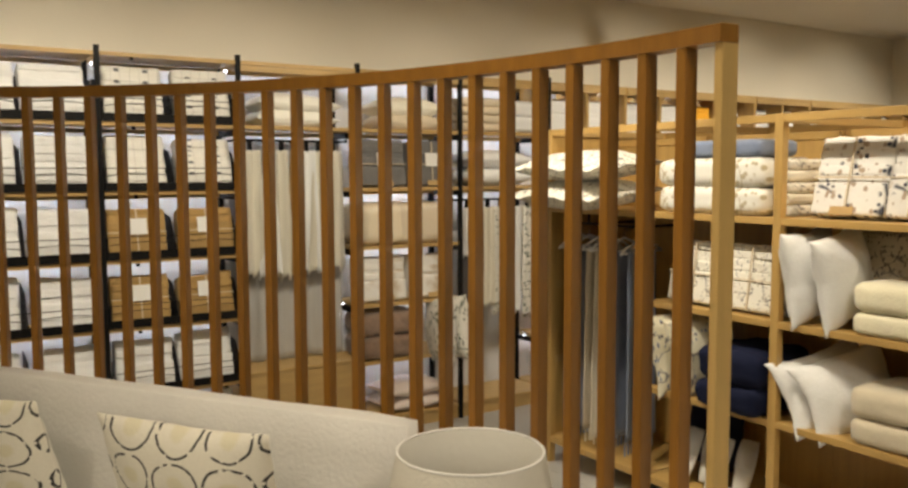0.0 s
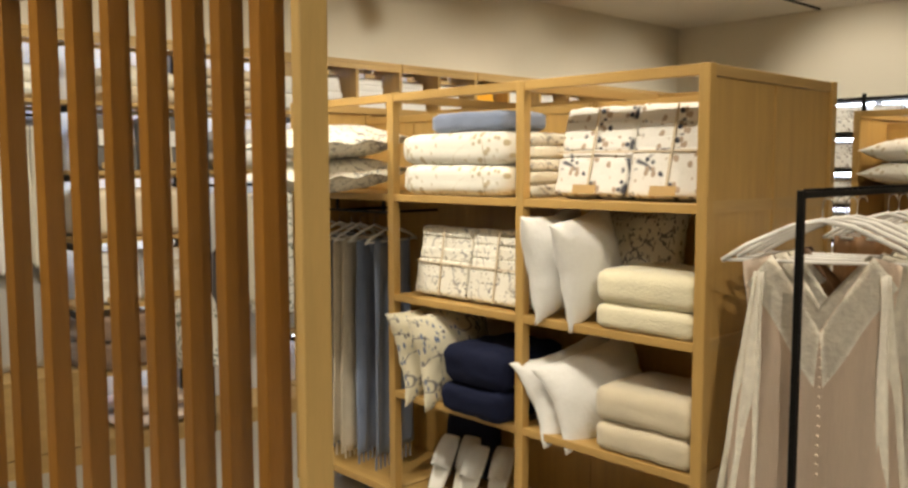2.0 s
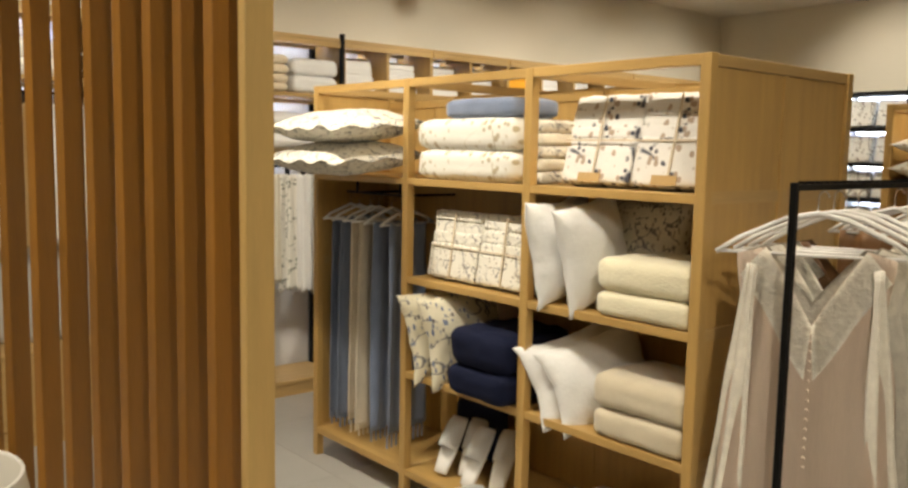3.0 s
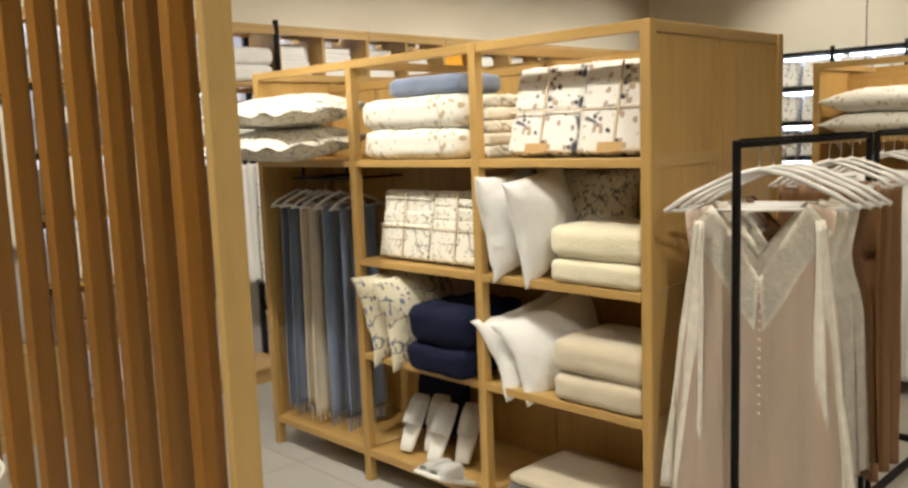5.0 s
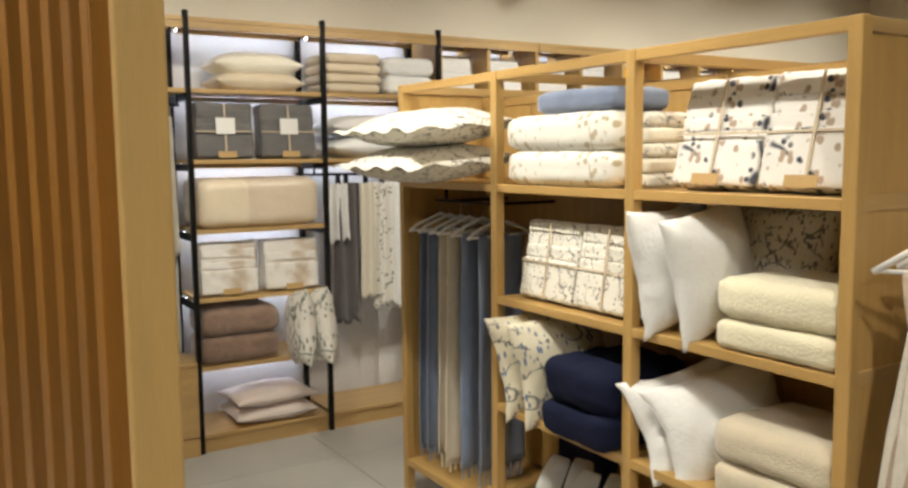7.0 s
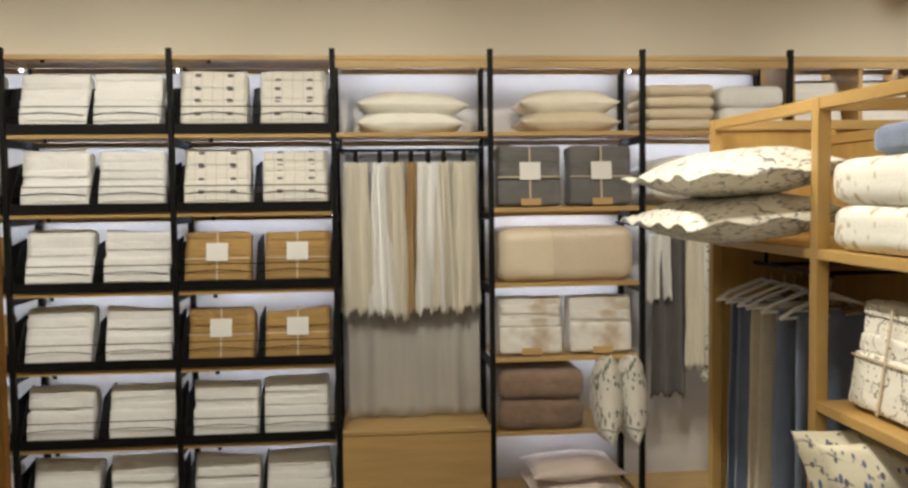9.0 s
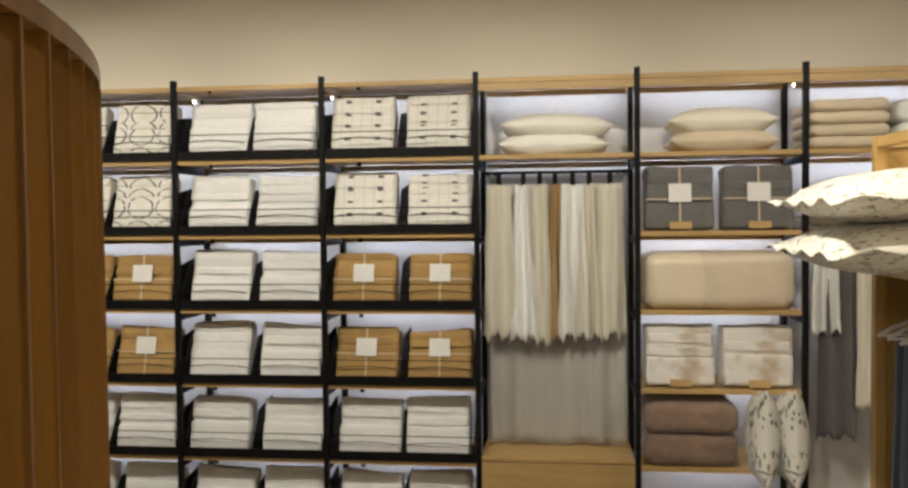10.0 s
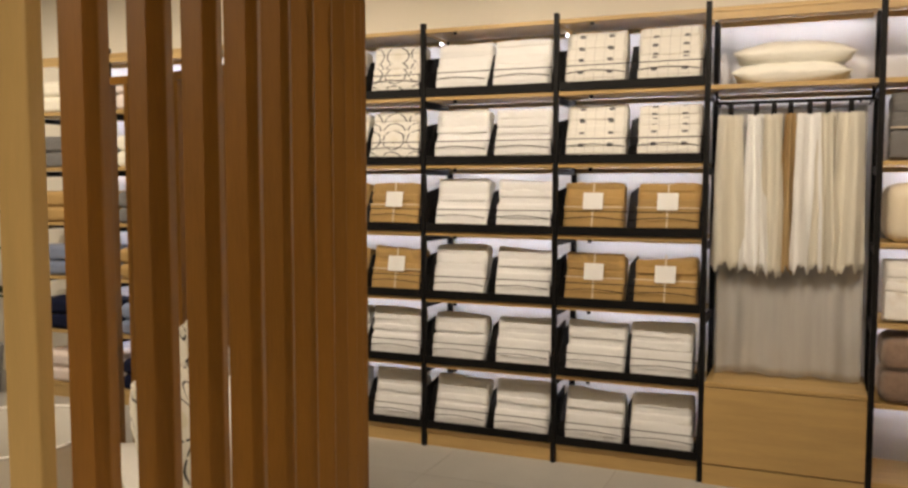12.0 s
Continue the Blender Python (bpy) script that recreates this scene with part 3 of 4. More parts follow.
def drape(material, w, h, folds=4, depth=0.02, seed=0, flare=0.15, hem=0.0, n=28, rows=26, thick=0.006):
    """A hanging cloth in the x-z plane from z = 0 down, folded, with two faces."""
    bm = bmesh.new()
    layers = []
    for s in (-1, 1):
        g = []
        for j in range(rows + 1):
            v = j / rows
            row = []
            for i in range(n + 1):
                u = 2 * i / n - 1
                amp = depth * (0.45 + 0.55 * v)
                y = amp * math.sin(folds * math.pi * u + seed + 0.6 * math.sin(3 * v + seed)) + 0.3 * amp * math.sin(2.3 * folds * u + 2 * seed)
                z = -h * v - (hem * math.sin(7 * u + seed) + hem * 0.6 * math.sin(17 * u)) * v
                row.append(bm.verts.new((u * w / 2 * (1 - flare + flare * v) + 0.006 * noise.noise((u * 3, v * 4, seed)), y + s * thick / 2, z)))
            g.append(row)
        for j in range(rows):
            for i in range(n):
                f = (g[j][i], g[j][i + 1], g[j + 1][i + 1], g[j + 1][i])
                bm.faces.new(f if s < 0 else f[::-1])
        layers.append(g)
    a, b = layers
    rim = [(0, i) for i in range(n)] + [(j, n) for j in range(rows)] + [(rows, i) for i in range(n, 0, -1)] + [(j, 0) for j in range(rows, 0, -1)]
    for (i, j), (k, l) in zip(rim, rim[1:] + rim[:1]):
        bm.faces.new((b[i][j], b[k][l], a[k][l], a[i][j]))
    bmesh.ops.recalc_face_normals(bm, faces=bm.faces)
    return bm


def hanger_mesh(half=0.21, drop=0.09, r=0.007):
    bm = tube([(-half, 0, -drop), (-half * 0.75, 0, -drop * 0.62), (-half * 0.3, 0, -0.018), (0, 0, 0), (half * 0.3, 0, -0.018), (half * 0.75, 0, -drop * 0.62), (half, 0, -drop)], r)
    tube([(-half * 0.96, 0, -drop * 0.97), (0, 0, -drop * 0.98), (half * 0.96, 0, -drop * 0.97)], r * 0.7, 8, bm)
    return bm


def hook_mesh(height=0.06):
    pts = [(0, 0, 0), (0, 0, height * 0.55)]
    pts += [(0.014 * (1 - math.cos(a)) - 0.0, 0, height * 0.55 + 0.018 * math.sin(a)) for a in (0.6, 1.2, 1.8, 2.5, 3.2)]
    return tube(pts, 0.0022, 6)


def on_hanger(name, category, material, m, w, h, label, group="", seed=0, folds=4, depth=0.02, hem=0.0, half=0.0, drop=0.09, hook=0.06, flare=0.1):
    root = new(name)
    root.matrix_basis = m
    tagged(root, label, category, group)
    half = half or w * 0.5
    smooth(part("hanger", hanger_mesh(half, drop), HANGER, root, "pale plastic hanger"))
    smooth(part("hook", hook_mesh(hook), CHROME, root, "chrome hook"))
    c = smooth(part("cloth", drape(material, w, h, folds, depth, seed, flare, hem), material, root))
    c.location = (0, 0, -drop * 0.9)
    return root


# ---- goods on the wall shelving ----
def wire_tray(k, z):
    root = thing("display_tray", "black steel display tray with a thin wire front", "tray", (k * BAY, 0, z), group="display trays")
    x0, x1 = 0.018, BAY - 0.018
    part("front_lip", box(x0, x1, -0.012, -0.006, 0.001, 0.046), BLACK, root)
    part("tray_base", box(x0, x1, -0.006, 0.30, 0.001, 0.006), BLACK, root)
    for x in (x0 + 0.004, (x0 + x1) / 2, x1 - 0.004):
        b = bmesh.new()
        vs = [(x + s, y, zz) for s in (-0.003, 0.003) for y, zz in ((-0.004, 0.006), (0.30, 0.006), (0.30, 0.25), (0.10, 0.22), (-0.004, 0.06))]
        q = [b.verts.new(v) for v in vs]
        b.faces.new(q[:5][::-1])
        b.faces.new(q[5:])
        for i in range(5):
            b.faces.new((q[i], q[(i + 1) % 5], q[5 + (i + 1) % 5], q[5 + i]))
        part("divider", b, BLACK, root)
    part("front_wire", rod((x0, -0.010, 0.125), (x1, -0.010, 0.125), 0.0025, 6), BLACK, root)
    for half in (0, 1):
        xa = x0 + 0.012 + half * (x1 - x0) / 2
        pts = [(xa + u * 0.335, -0.011 - 0.012 * math.sin(math.pi * u), 0.082 + 0.016 * math.sin(math.pi * u)) for u in (0, 0.08, 0.2, 0.5, 0.8, 0.92, 1)]
        part("front_wire", tube(pts, 0.0024, 6), BLACK, root)
    for x in (x0 + 0.003, x1 - 0.003):
        part("wire_arm", rod((x, -0.009, 0.04), (x, -0.010, 0.125), 0.0025, 6), BLACK, root)
    part("price_clip", box(0.17, 0.19, 0.02, 0.026, 0.332, 0.352), BLACK, root)


def tray_row(k, row, material, label, tag=False, ribbon=False, sag=0.0, h=0.285):
    z = LEVELS[row]
    wire_tray(k, z)
    for i, x in enumerate((0.20, 0.56)):
        s = (k * 13 + row * 5 + i * 3) % 17
        hh = h + 0.008 * math.sin(s * 2.1)
        package(material, pose(k * BAY + x + 0.012 * math.sin(s), 0.085, z + 0.014, -13, 0, 1.2 * math.sin(s * 1.7)), 0.315, hh, 0.09, label, s, tag, ribbon, sag=sag * (1 if s % 2 else 0.55))


WHITE_L = "white packed bed linen leaning in a black tray"
for k in (-2, -1, 0, 1):
    shelf_bay(k, LEVELS, label="wall shelving bay with oak boards and sloping black trays", top=False)
    for row in range(6):
        top = 5 - row
        if k in (-1, 1) and top < 2:
            tray_row(k, row, CHAIN if k == -1 else DOTS, "white bed linen with dark %s in a black tray" % ("chain print" if k == -1 else "embroidered dots"))
        elif k in (-1, 1) and top < 4:
            tray_row(k, row, TAN, "tan packed bed linen tied with ribbon and white card", True, True, sag=0.12 if top == 3 else 0.03, h=0.265)
        else:
            tray_row(k, row, WHITE, WHITE_L, sag=0.0 if top == 0 else 0.10)

# hanging curtains bay
shelf_bay(2, [1.967, 2.335], label="wall shelving bay with a hanging rail and pale back", kickboard=False)
rail2 = thing("hanging_rail", "black steel rail below an oak shelf", "rail", (2 * BAY, 0.12, 1.885))
part("bar", box(0.02, BAY - 0.02, -0.008, 0.008, -0.008, 0.008), BLACK, rail2)
for x in (0.03, BAY - 0.03):
    part("bracket", box(x - 0.006, x + 0.006, -0.006, 0.28, -0.006, 0.006), BLACK, rail2)
    part("bracket", box(x - 0.005, x + 0.005, -0.005, 0.005, 0.008, 0.06), BLACK, rail2)
for i, (x, w, h, mt) in enumerate(((0.10, 0.17, 0.75, SHEER), (0.22, 0.15, 0.76, WHITE), (0.30, 0.12, 0.78, SHEER), (0.375, 0.10, 0.76, OCHRE), (0.46, 0.15, 0.75, WHITE), (0.54, 0.15, 0.75, SHEER), (0.64, 0.16, 0.74, SHEER))):
    c = thing("curtain_sample", "%s hanging from a rail by a clip" % ("ochre linen curtain sample" if mt is OCHRE else "sheer cream curtain sample"), "curtain", (2 * BAY + x, 0.12, 1.877), group="curtain samples")
    part("clip", box(-0.012, 0.012, -0.01, 0.01, -0.055, -0.0), BLACK, c)
    smooth(part("cloth", drape(mt, w, h, 1.2 + 0.5 * (i % 2), 0.028, i * 1.7, 0.5 if i % 2 else 0.3, 0.02), mt, c)).location = (0, -0.012, -0.05)
VOILE = mat("grey_voile", (0.62, 0.60, 0.56), 0.8, vary=0.06, scale=5, bump=0.15, bump_scale=120, stretch=(8, 8, 0.6))
VOILE.node_tree.nodes["Principled BSDF"].inputs["Alpha"].default_value = 0.6
voile = thing("sheer_curtain", "long grey voile curtain hanging behind the curtain samples", "curtain", (2.5 * BAY, 0.2, 1.877))
part("heading", box(-0.335, 0.335, -0.006, 0.006, -0.02, 0.0), VOILE, voile)
for sx in (-0.3, 0.0, 0.3):
    part("hook", box(sx - 0.004, sx + 0.004, -0.08, 0.004, -0.004, 0.004), BLACK, voile)
smooth(part("cloth", drape(VOILE, 0.68, 1.335, 5, 0.010, 2.0, 0.02, 0.006, 60), VOILE, voile)).location = (0, 0, -0.015)
cab = thing("base_cabinet", "low oak plinth box under the hanging rail", "cabinet", (2 * BAY, 0, 0))
part("body", box(0.016, BAY - 0.016, -0.03, DEPTH - 0.02, 0.105, 0.49, 0.003), OAK_ALONG_X, cab)
part("top_board", box(0.016, BAY - 0.016, -0.034, DEPTH - 0.018, 0.493, 0.515, 0.003), OAK_ALONG_X, cab)
part("plinth", box(0.016, BAY - 0.016, -0.026, 0.3, 0.0, 0.098), OAK_ALONG_X, cab)
for i, z in enumerate((1.968, 2.058)):
    cushion("pillow", IVORY_COTTON, pose(2.5 * BAY - 0.01 + 0.01 * i, 0.17, z + 0.045, 0, 0, 2 * i), 0.54, 0.34, 0.135, "cream cotton pillow in a stack on oak board", 3 + i, "shelf pillows", amount=0.015)

# bay with grey boxes, roll and cushions
shelf_bay(3, LEVELS, label="wall shelving bay with oak boards full of bedding")
for i, z in enumerate((1.968, 2.062)):
    cushion("pillow", BEIGE if i == 0 else CREAM, pose(3.5 * BAY + 0.02, 0.17, z + 0.047, 0, 0, -2 * i), 0.50, 0.34, 0.14, "pale beige pillow in a stack on oak board", 7 + i, "shelf pillows")
for i, x in enumerate((0.20, 0.56)):
    package(GREY, pose(3 * BAY + x, 0.10, LEVELS[4] + 0.004, -5, 0, 0), 0.32, 0.30, 0.12, "grey wool blanket tied with ribbon and card", i, True, True, True, group="grey blankets")
    package(MARBLE, pose(3 * BAY + x, 0.10, LEVELS[2] + 0.004, -6, 0, 0), 0.32, 0.29, 0.12, "white and beige marbled bed linen set", 4 + i, False, False, True, group="marbled linen sets")
quilt = folded("quilt", SATIN, pose(3.5 * BAY, 0.19, LEVELS[3]), 0.71, 0.36, 0.262, "champagne satin quilt folded thick with a glossy facing", 5, layers=1, category="quilt", amount=0.008)
GLOSSY = mat("glossy_satin", (0.76, 0.66, 0.50), 0.28, vary=0.05, scale=4, bump=0.08, bump_scale=50)
smooth(part("facing", rounded_block(0.30, 0.372, 0.27, 0.06, 6, 0.006, 11), GLOSSY, quilt, "glossy satin facing")).location = (-0.19, -0.002, 0.0)
for i in range(2):
    folded("fleece_blanket", BROWN_FUR, pose(3 * BAY + 0.25, 0.17, LEVELS[1] + i * 0.152, 0, 0, 1 - 2 * i), 0.44, 0.34, 0.15, "brown mottled fleece blanket folded on oak board", 9 + i, "fleece blankets", "blanket", 1, 0.009)
for i in range(2):
    cushion("cushion", LEAFY, pose(3 * BAY + 0.555 + 0.125 * i, -0.075 + 0.01 * i, LEVELS[1] + 0.175, 90, -10, -97), 0.37, 0.43, 0.14, "white cushion with leaf embroidery standing on edge", 12 + i, "leaf cushions")
for i in range(2):
    cushion("pillow", PINKISH, pose(3.5 * BAY + 0.05, 0.16, LEVELS[0] + 0.05 + i * 0.09, 0, 0, 3 * i), 0.48, 0.36, 0.10, "pale pink pillow stacked on the lowest board", 15 + i, "shelf pillows")

# bay with towels above a rail
shelf_bay(4, [0.102, 1.594, 1.967, 2.335], label="wall shelving bay with a hanging rail and folded towels")
for i in range(2):
    folded("folded_towel", BEIGE, pose(4 * BAY + 0.20, 0.18, 1.967 + i * 0.115), 0.36, 0.34, 0.113, "taupe towel folded on oak board", 20 + i, "shelf towels", "towel", 2)
    folded("folded_towel", WHITE, pose(4 * BAY + 0.57, 0.17, 1.967 + i * 0.11), 0.34, 0.34, 0.108, "white towel folded on oak board", 23 + i, "shelf towels", "towel", 1)
for i in range(2):
    cushion("pillow", WHITE, pose(4 * BAY + 0.33, 0.16, 1.594 + 0.062 + i * 0.12, 0, 0, 2 * i), 0.60, 0.40, 0.135, "white cotton pillow stacked on oak board", 26 + i, "shelf pillows")
rail4 = thing("hanging_rail", "black steel rail below an oak shelf", "rail", (4 * BAY, 0.12, 1.50))
part("bar", box(-0.03, BAY - 0.02, -0.008, 0.008, -0.008, 0.008), BLACK, rail4)
for x in (-0.02, BAY - 0.03):
    part("bracket", box(x - 0.005, x + 0.005, -0.005, 0.28, -0.005, 0.005), BLACK, rail4)
    part("bracket", box(x - 0.005, x + 0.005, -0.005, 0.005, 0.008, 0.068), BLACK, rail4)
for i, (x, w, h, mt, lb) in enumerate(((0.12, 0.13, 0.34, WHITE, "short white towel"), (0.18, 0.19, 0.84, DARK_GREY, "charcoal scarf"), (0.31, 0.11, 0.70, SHEER, "sheer cream cloth"), (0.42, 0.14, 0.76, LEAFY, "white embroidered cloth"), (0.54, 0.16, 0.78, WHITE, "long white cloth"), (0.66, 0.13, 0.80, LEAFY, "white embroidered cloth"))):
    c = thing("hanging_cloth", lb + " hanging from a black rail", "textile", (4 * BAY + x, 0.12 - 0.02 * (i == 0), 1.492), group="hanging cloths")
    part("clip", box(-0.012, 0.012, -0.01, 0.01, -0.05, 0), BLACK, c)
    smooth(part("cloth", drape(mt, w, h, 2, 0.02, i * 2.1, 0.15, 0.015), mt, c)).location = (0, -0.01, -0.045)

# cubby bays beyond
for k in range(5, 12):
    b = shelf_bay(k, LEVELS if k < 8 else [0.102, 0.848, 1.594, 1.967, 2.335], label="wall shelving bay split into oak cubbies")
    part("divider", box(BAY / 2 - 0.011, BAY / 2 + 0.011, 0.01, DEPTH - 0.05, 1.969, 2.312), OAK, b)
    part("divider", box(-0.013, 0.013, 0.005, DEPTH - 0.02, 0.0, 2.335) if k > 5 else box(0.016, 0.034, 0.01, DEPTH - 0.05, 1.969, 2.312), OAK, b)
    for i in range(2):
        odd = k == 7 and i == 0
        package(YELLOW if odd else WHITE, pose(k * BAY + 0.20 + i * 0.37, 0.15, 1.972, -11, 0, 0), 0.27, 0.26, 0.10, "orange packed cloth in an oak cubby" if odd else "white packed linen in an oak cubby", k + i, group="packed linen in cubbies")

# coloured towels at the far end
ROLLS = [CREAM, BEIGE, TAN, BLUE, GREY, NAVY, OAT, PALE_YELLOW]
for k in (-4, -3):
    shelf_bay(k, LEVELS, label="wall shelving bay with oak boards full of towels")
    for row in range(6):
        mt = [PINKISH, NAVY, BLUE, TAN, GREY, CREAM][(row + (k == -3) * 1) % 6] if k > -5 else ROLLS[(row * 3 + k) % 8]
        for i in range(2):
            for x in (0.20, 0.56):
                folded("folded_towel", mt, pose(k * BAY + x, 0.17, LEVELS[row] + i * 0.105), 0.33, 0.34, 0.103, "rolled towel lying on an oak board", k + row + i, "far shelf towels", "towel", 1)


# ---- goods on the oak unit (front towards -x) ----
def at_unit(y, z, x=0.0, tilt=0, turn=0):
    """A pose whose -y looks out of the unit's front."""
    return Matrix.Translation((UX + x, y, z)) @ pose(0, 0, 0, 0, 0, -90 + turn) @ pose(0, 0, 0, tilt)


Y_R, Y_M, Y_Q, Y_L = POSTS_Y
for i, y in enumerate((-3.125, -2.80)):
    package(FLORAL, at_unit(y, S1 + 0.003, 0.12, -14), 0.32, 0.335, 0.10, "white bed linen with bird and branch print", 50 + i, False, True, True, group="branch print linen")
for i in range(2):
    folded("quilt", FLORAL_FAINT, at_unit(-2.15, S1 + i * 0.128, 0.19), 0.62, 0.40, 0.126, "white quilt with faint sprigs folded on oak shelf", 53 + i, "folded sprig quilts", "quilt", 1, 0.007)
folded("folded_throw", BLUE, at_unit(-2.22, S1 + 0.262, 0.15), 0.42, 0.28, 0.075, "blue grey wool throw folded on quilts", 56, "", "throw", 1, 0.005)
for i in range(5):
    folded("folded_sheet", CREAM if i % 2 else FLORAL_SMALL, at_unit(-2.49, S1 + i * 0.05, 0.24), 0.075, 0.30, 0.048, "printed sheet folded on oak shelf", 60 + i, "folded sheets", "folded linen", 1, 0.003)
for i in range(2):
    cushion("pillow", FLORAL_SMALL, at_unit(-1.42, S1 + 0.085 + i * 0.145, -0.0 + 0.01 * i) @ pose(0, -0.11, 0, 4), 0.70, 0.56, 0.15, "white frilled pillow with sprig print overhanging the shelf", 65 + i, "frilled pillows", flange=0.1, point=0.02)
for i, y in enumerate((-2.365, -2.045)):
    package(FLORAL_SMALL, at_unit(y, S2 + 0.003, 0.10, -8), 0.315, 0.30, 0.12, "cream bed linen with small sprig print", 70 + i, False, True, False, group="sprig print linen")
# white pillows standing on edge
for i, (y, x, tl) in enumerate(((-2.635, 0.10, 9), (-2.775, 0.11, 13))):
    m = Matrix.Translation((UX + x, y, S2 + 0.205)) @ pose(0, 0, 0, 86, -tl, 4)
    cushion("pillow", WHITE, m, 0.38, 0.41, 0.15, "plain white pillow standing on edge on oak shelf", 75 + i, "standing pillows", point=0.13, sharp=0.8, amount=0.014)
cushion("cushion", FLORAL_SMALL, Matrix.Translation((UX + 0.33, -2.83, S2 + 0.2)) @ pose(0, 0, 0, 80, 0, -80), 0.40, 0.40, 0.12, "sprig print cushion leaning inside the shelf", 78)
for i in range(2):
    folded("blanket", PALE_YELLOW, at_unit(-3.09, S2 + i * 0.088, 0.16), 0.40, 0.36, 0.087 + 0.03 * i, "pale yellow blanket folded on oak shelf", 80 + i, "yellow blankets", "blanket", 1, 0.006)
    folded("folded_towel", TOWEL, at_unit(-3.09, S3 + i * 0.105, 0.16), 0.40, 0.36, 0.103 + 0.02 * i, "beige towel folded on oak shelf", 83 + i, "beige towels", "towel", 1, 0.006)
for i, (y, x) in enumerate(((-2.68, 0.165), (-2.79, 0.165))):
    m = Matrix.Translation((UX + x, y, S3 + 0.155)) @ pose(0, 0, 0, 68, -15, -22)
    cushion("pillow", WHITE, m, 0.45, 0.34, 0.13, "plain white pillow leaning forward on oak shelf", 86 + i, "leaning pillows", point=0.13, sharp=0.8, amount=0.014)
for i, (y, x) in enumerate(((-1.92, 0.12), (-2.05, 0.12))):
    m = Matrix.Translation((UX + x, y, S3 + 0.20)) @ pose(0, 0, 0, 84, -9, -4)
    cushion("cushion", FLORAL_BLUE, m, 0.44, 0.42, 0.14, "cream cushion with blue flower print on edge", 90 + i, "flower cushions", point=0.13, sharp=0.8, amount=0.014)
for i in range(2):
    folded("velvet_quilt", NAVY, at_unit(-2.34, S3 + i * 0.12, 0.12), 0.34, 0.42, 0.118 + 0.04 * i, "navy velvet quilt folded on oak shelf", 93 + i, "navy quilts", "quilt", 1, 0.012)

# rail and throws in the end bay
rail_u = thing("hanging_rail", "black steel arm rail under the oak shelf", "rail", (UX + 0.10, -1.41, 1.40))
part("bar", box(-0.006, 0.006, -0.27, 0.27, -0.006, 0.006), BLACK, rail_u)
for y in (-0.18, 0.18):
    part("arm", box(-0.005, 0.34, y - 0.005, y + 0.005, -0.006, 0.006), BLACK, rail_u)
    part("drop", box(-0.005, 0.005, y - 0.006, y + 0.006, 0.007, 0.061), BLACK, rail_u)
for i, (y, mt, lb) in enumerate(((-1.11, BLUE, "dusty blue"), (-1.19, BLUE, "dusty blue"), (-1.29, OAT, "oat"), (-1.36, OAT, "oat"), (-1.47, BLUE, "dusty blue"), (-1.60, BLUE, "dusty blue"))):
    t = on_hanger("hanging_throw", "throw", mt, Matrix.Translation((UX + 0.14, y, 1.335)) @ pose(0, 0, 0, 0, 0, 12), 0.29, 1.05 - 0.02 * (i % 3), lb + " wool throw folded over a pale hanger", "hanging throws", 100 + i, 2, 0.014, 0.006, half=0.19, drop=0.07, hook=0.055)
    for j in range(9):
        x = -0.13 + j * 0.0325
        part("fringe", rod((x, 0, -1.08), (x + 0.004, 0.004, -1.145), 0.0055, 5), mt, t)


# slippers and flat goods on the lowest board
def slipper(at, turn, tilt=-62):
    root = new("slipper")
    root.matrix_basis = Matrix.Translation(at) @ pose(0, 0, 0, 0, 0, turn) @ pose(0, 0, 0, tilt)
    tagged(root, "white towelling slipper standing toe up on oak board", "slipper", "white slippers")
    sole = rounded_block(0.095, 0.27, 0.022, 0.011, 1, 0.001, 6)
    for v in sole.verts:
        v.co.x *= 0.78 + 0.22 * math.cos((v.co.y - 0.06) * 9)
        v.co.y += 0.135
    smooth(part("sole", sole, CARD, root))
    up = bmesh.new()
    n, mrows = 12, 8
    g = []
    for j in range(mrows + 1):
        y = 0.265 - 0.15 * j / mrows
        wd = 0.047 * (0.75 + 0.25 * math.cos((0.21 - y) * 12)) * (1 if j else 0.55)
        hh = 0.022 + 0.05 * math.sin(min(1, (j + 0.5) / mrows) * 1.5)
        g.append([up.verts.new((wd * math.cos(a), y, 0.012 + hh * math.sin(a))) for a in [math.pi * i / n for i in range(n + 1)]])
    for p, q in zip(g, g[1:]):
        for i in range(n):
            up.faces.new((p[i], p[i + 1], q[i + 1], q[i]))
    bmesh.ops.solidify(up, geom=up.faces[:], thickness=0.006)
    bmesh.ops.recalc_face_normals(up, faces=up.faces)
    smooth(part("upper", up, WHITE, root))
    return root


for y, x, tn in ((-1.98, 0.06, -80), (-2.08, 0.12, -70), (-2.17, 0.05, -82), (-2.28, 0.12, -72)):
    slipper((UX + x, y, 0.165), tn, 58)
for i, y in enumerate((-2.40, -2.46)):
    slipper((UX - 0.01, y, 0.16), 95, 24)
for i in range(3):
    folded("bath_mat", GREY if i == 1 else TOWEL, at_unit(-2.93, 0.157 + i * 0.035, 0.18), 0.56, 0.36, 0.034, "flat bath mat lying on the lowest oak board", 120 + i, "bath mats", "bath mat", 1, 0.004)
cushion("box_cushion", NAVY, Matrix.Translation((UX + 0.30, -1.98, 0.36)) @ pose(0, 0, 0, 86, 0, -90), 0.34, 0.36, 0.12, "navy cushion standing behind the slippers", 124)

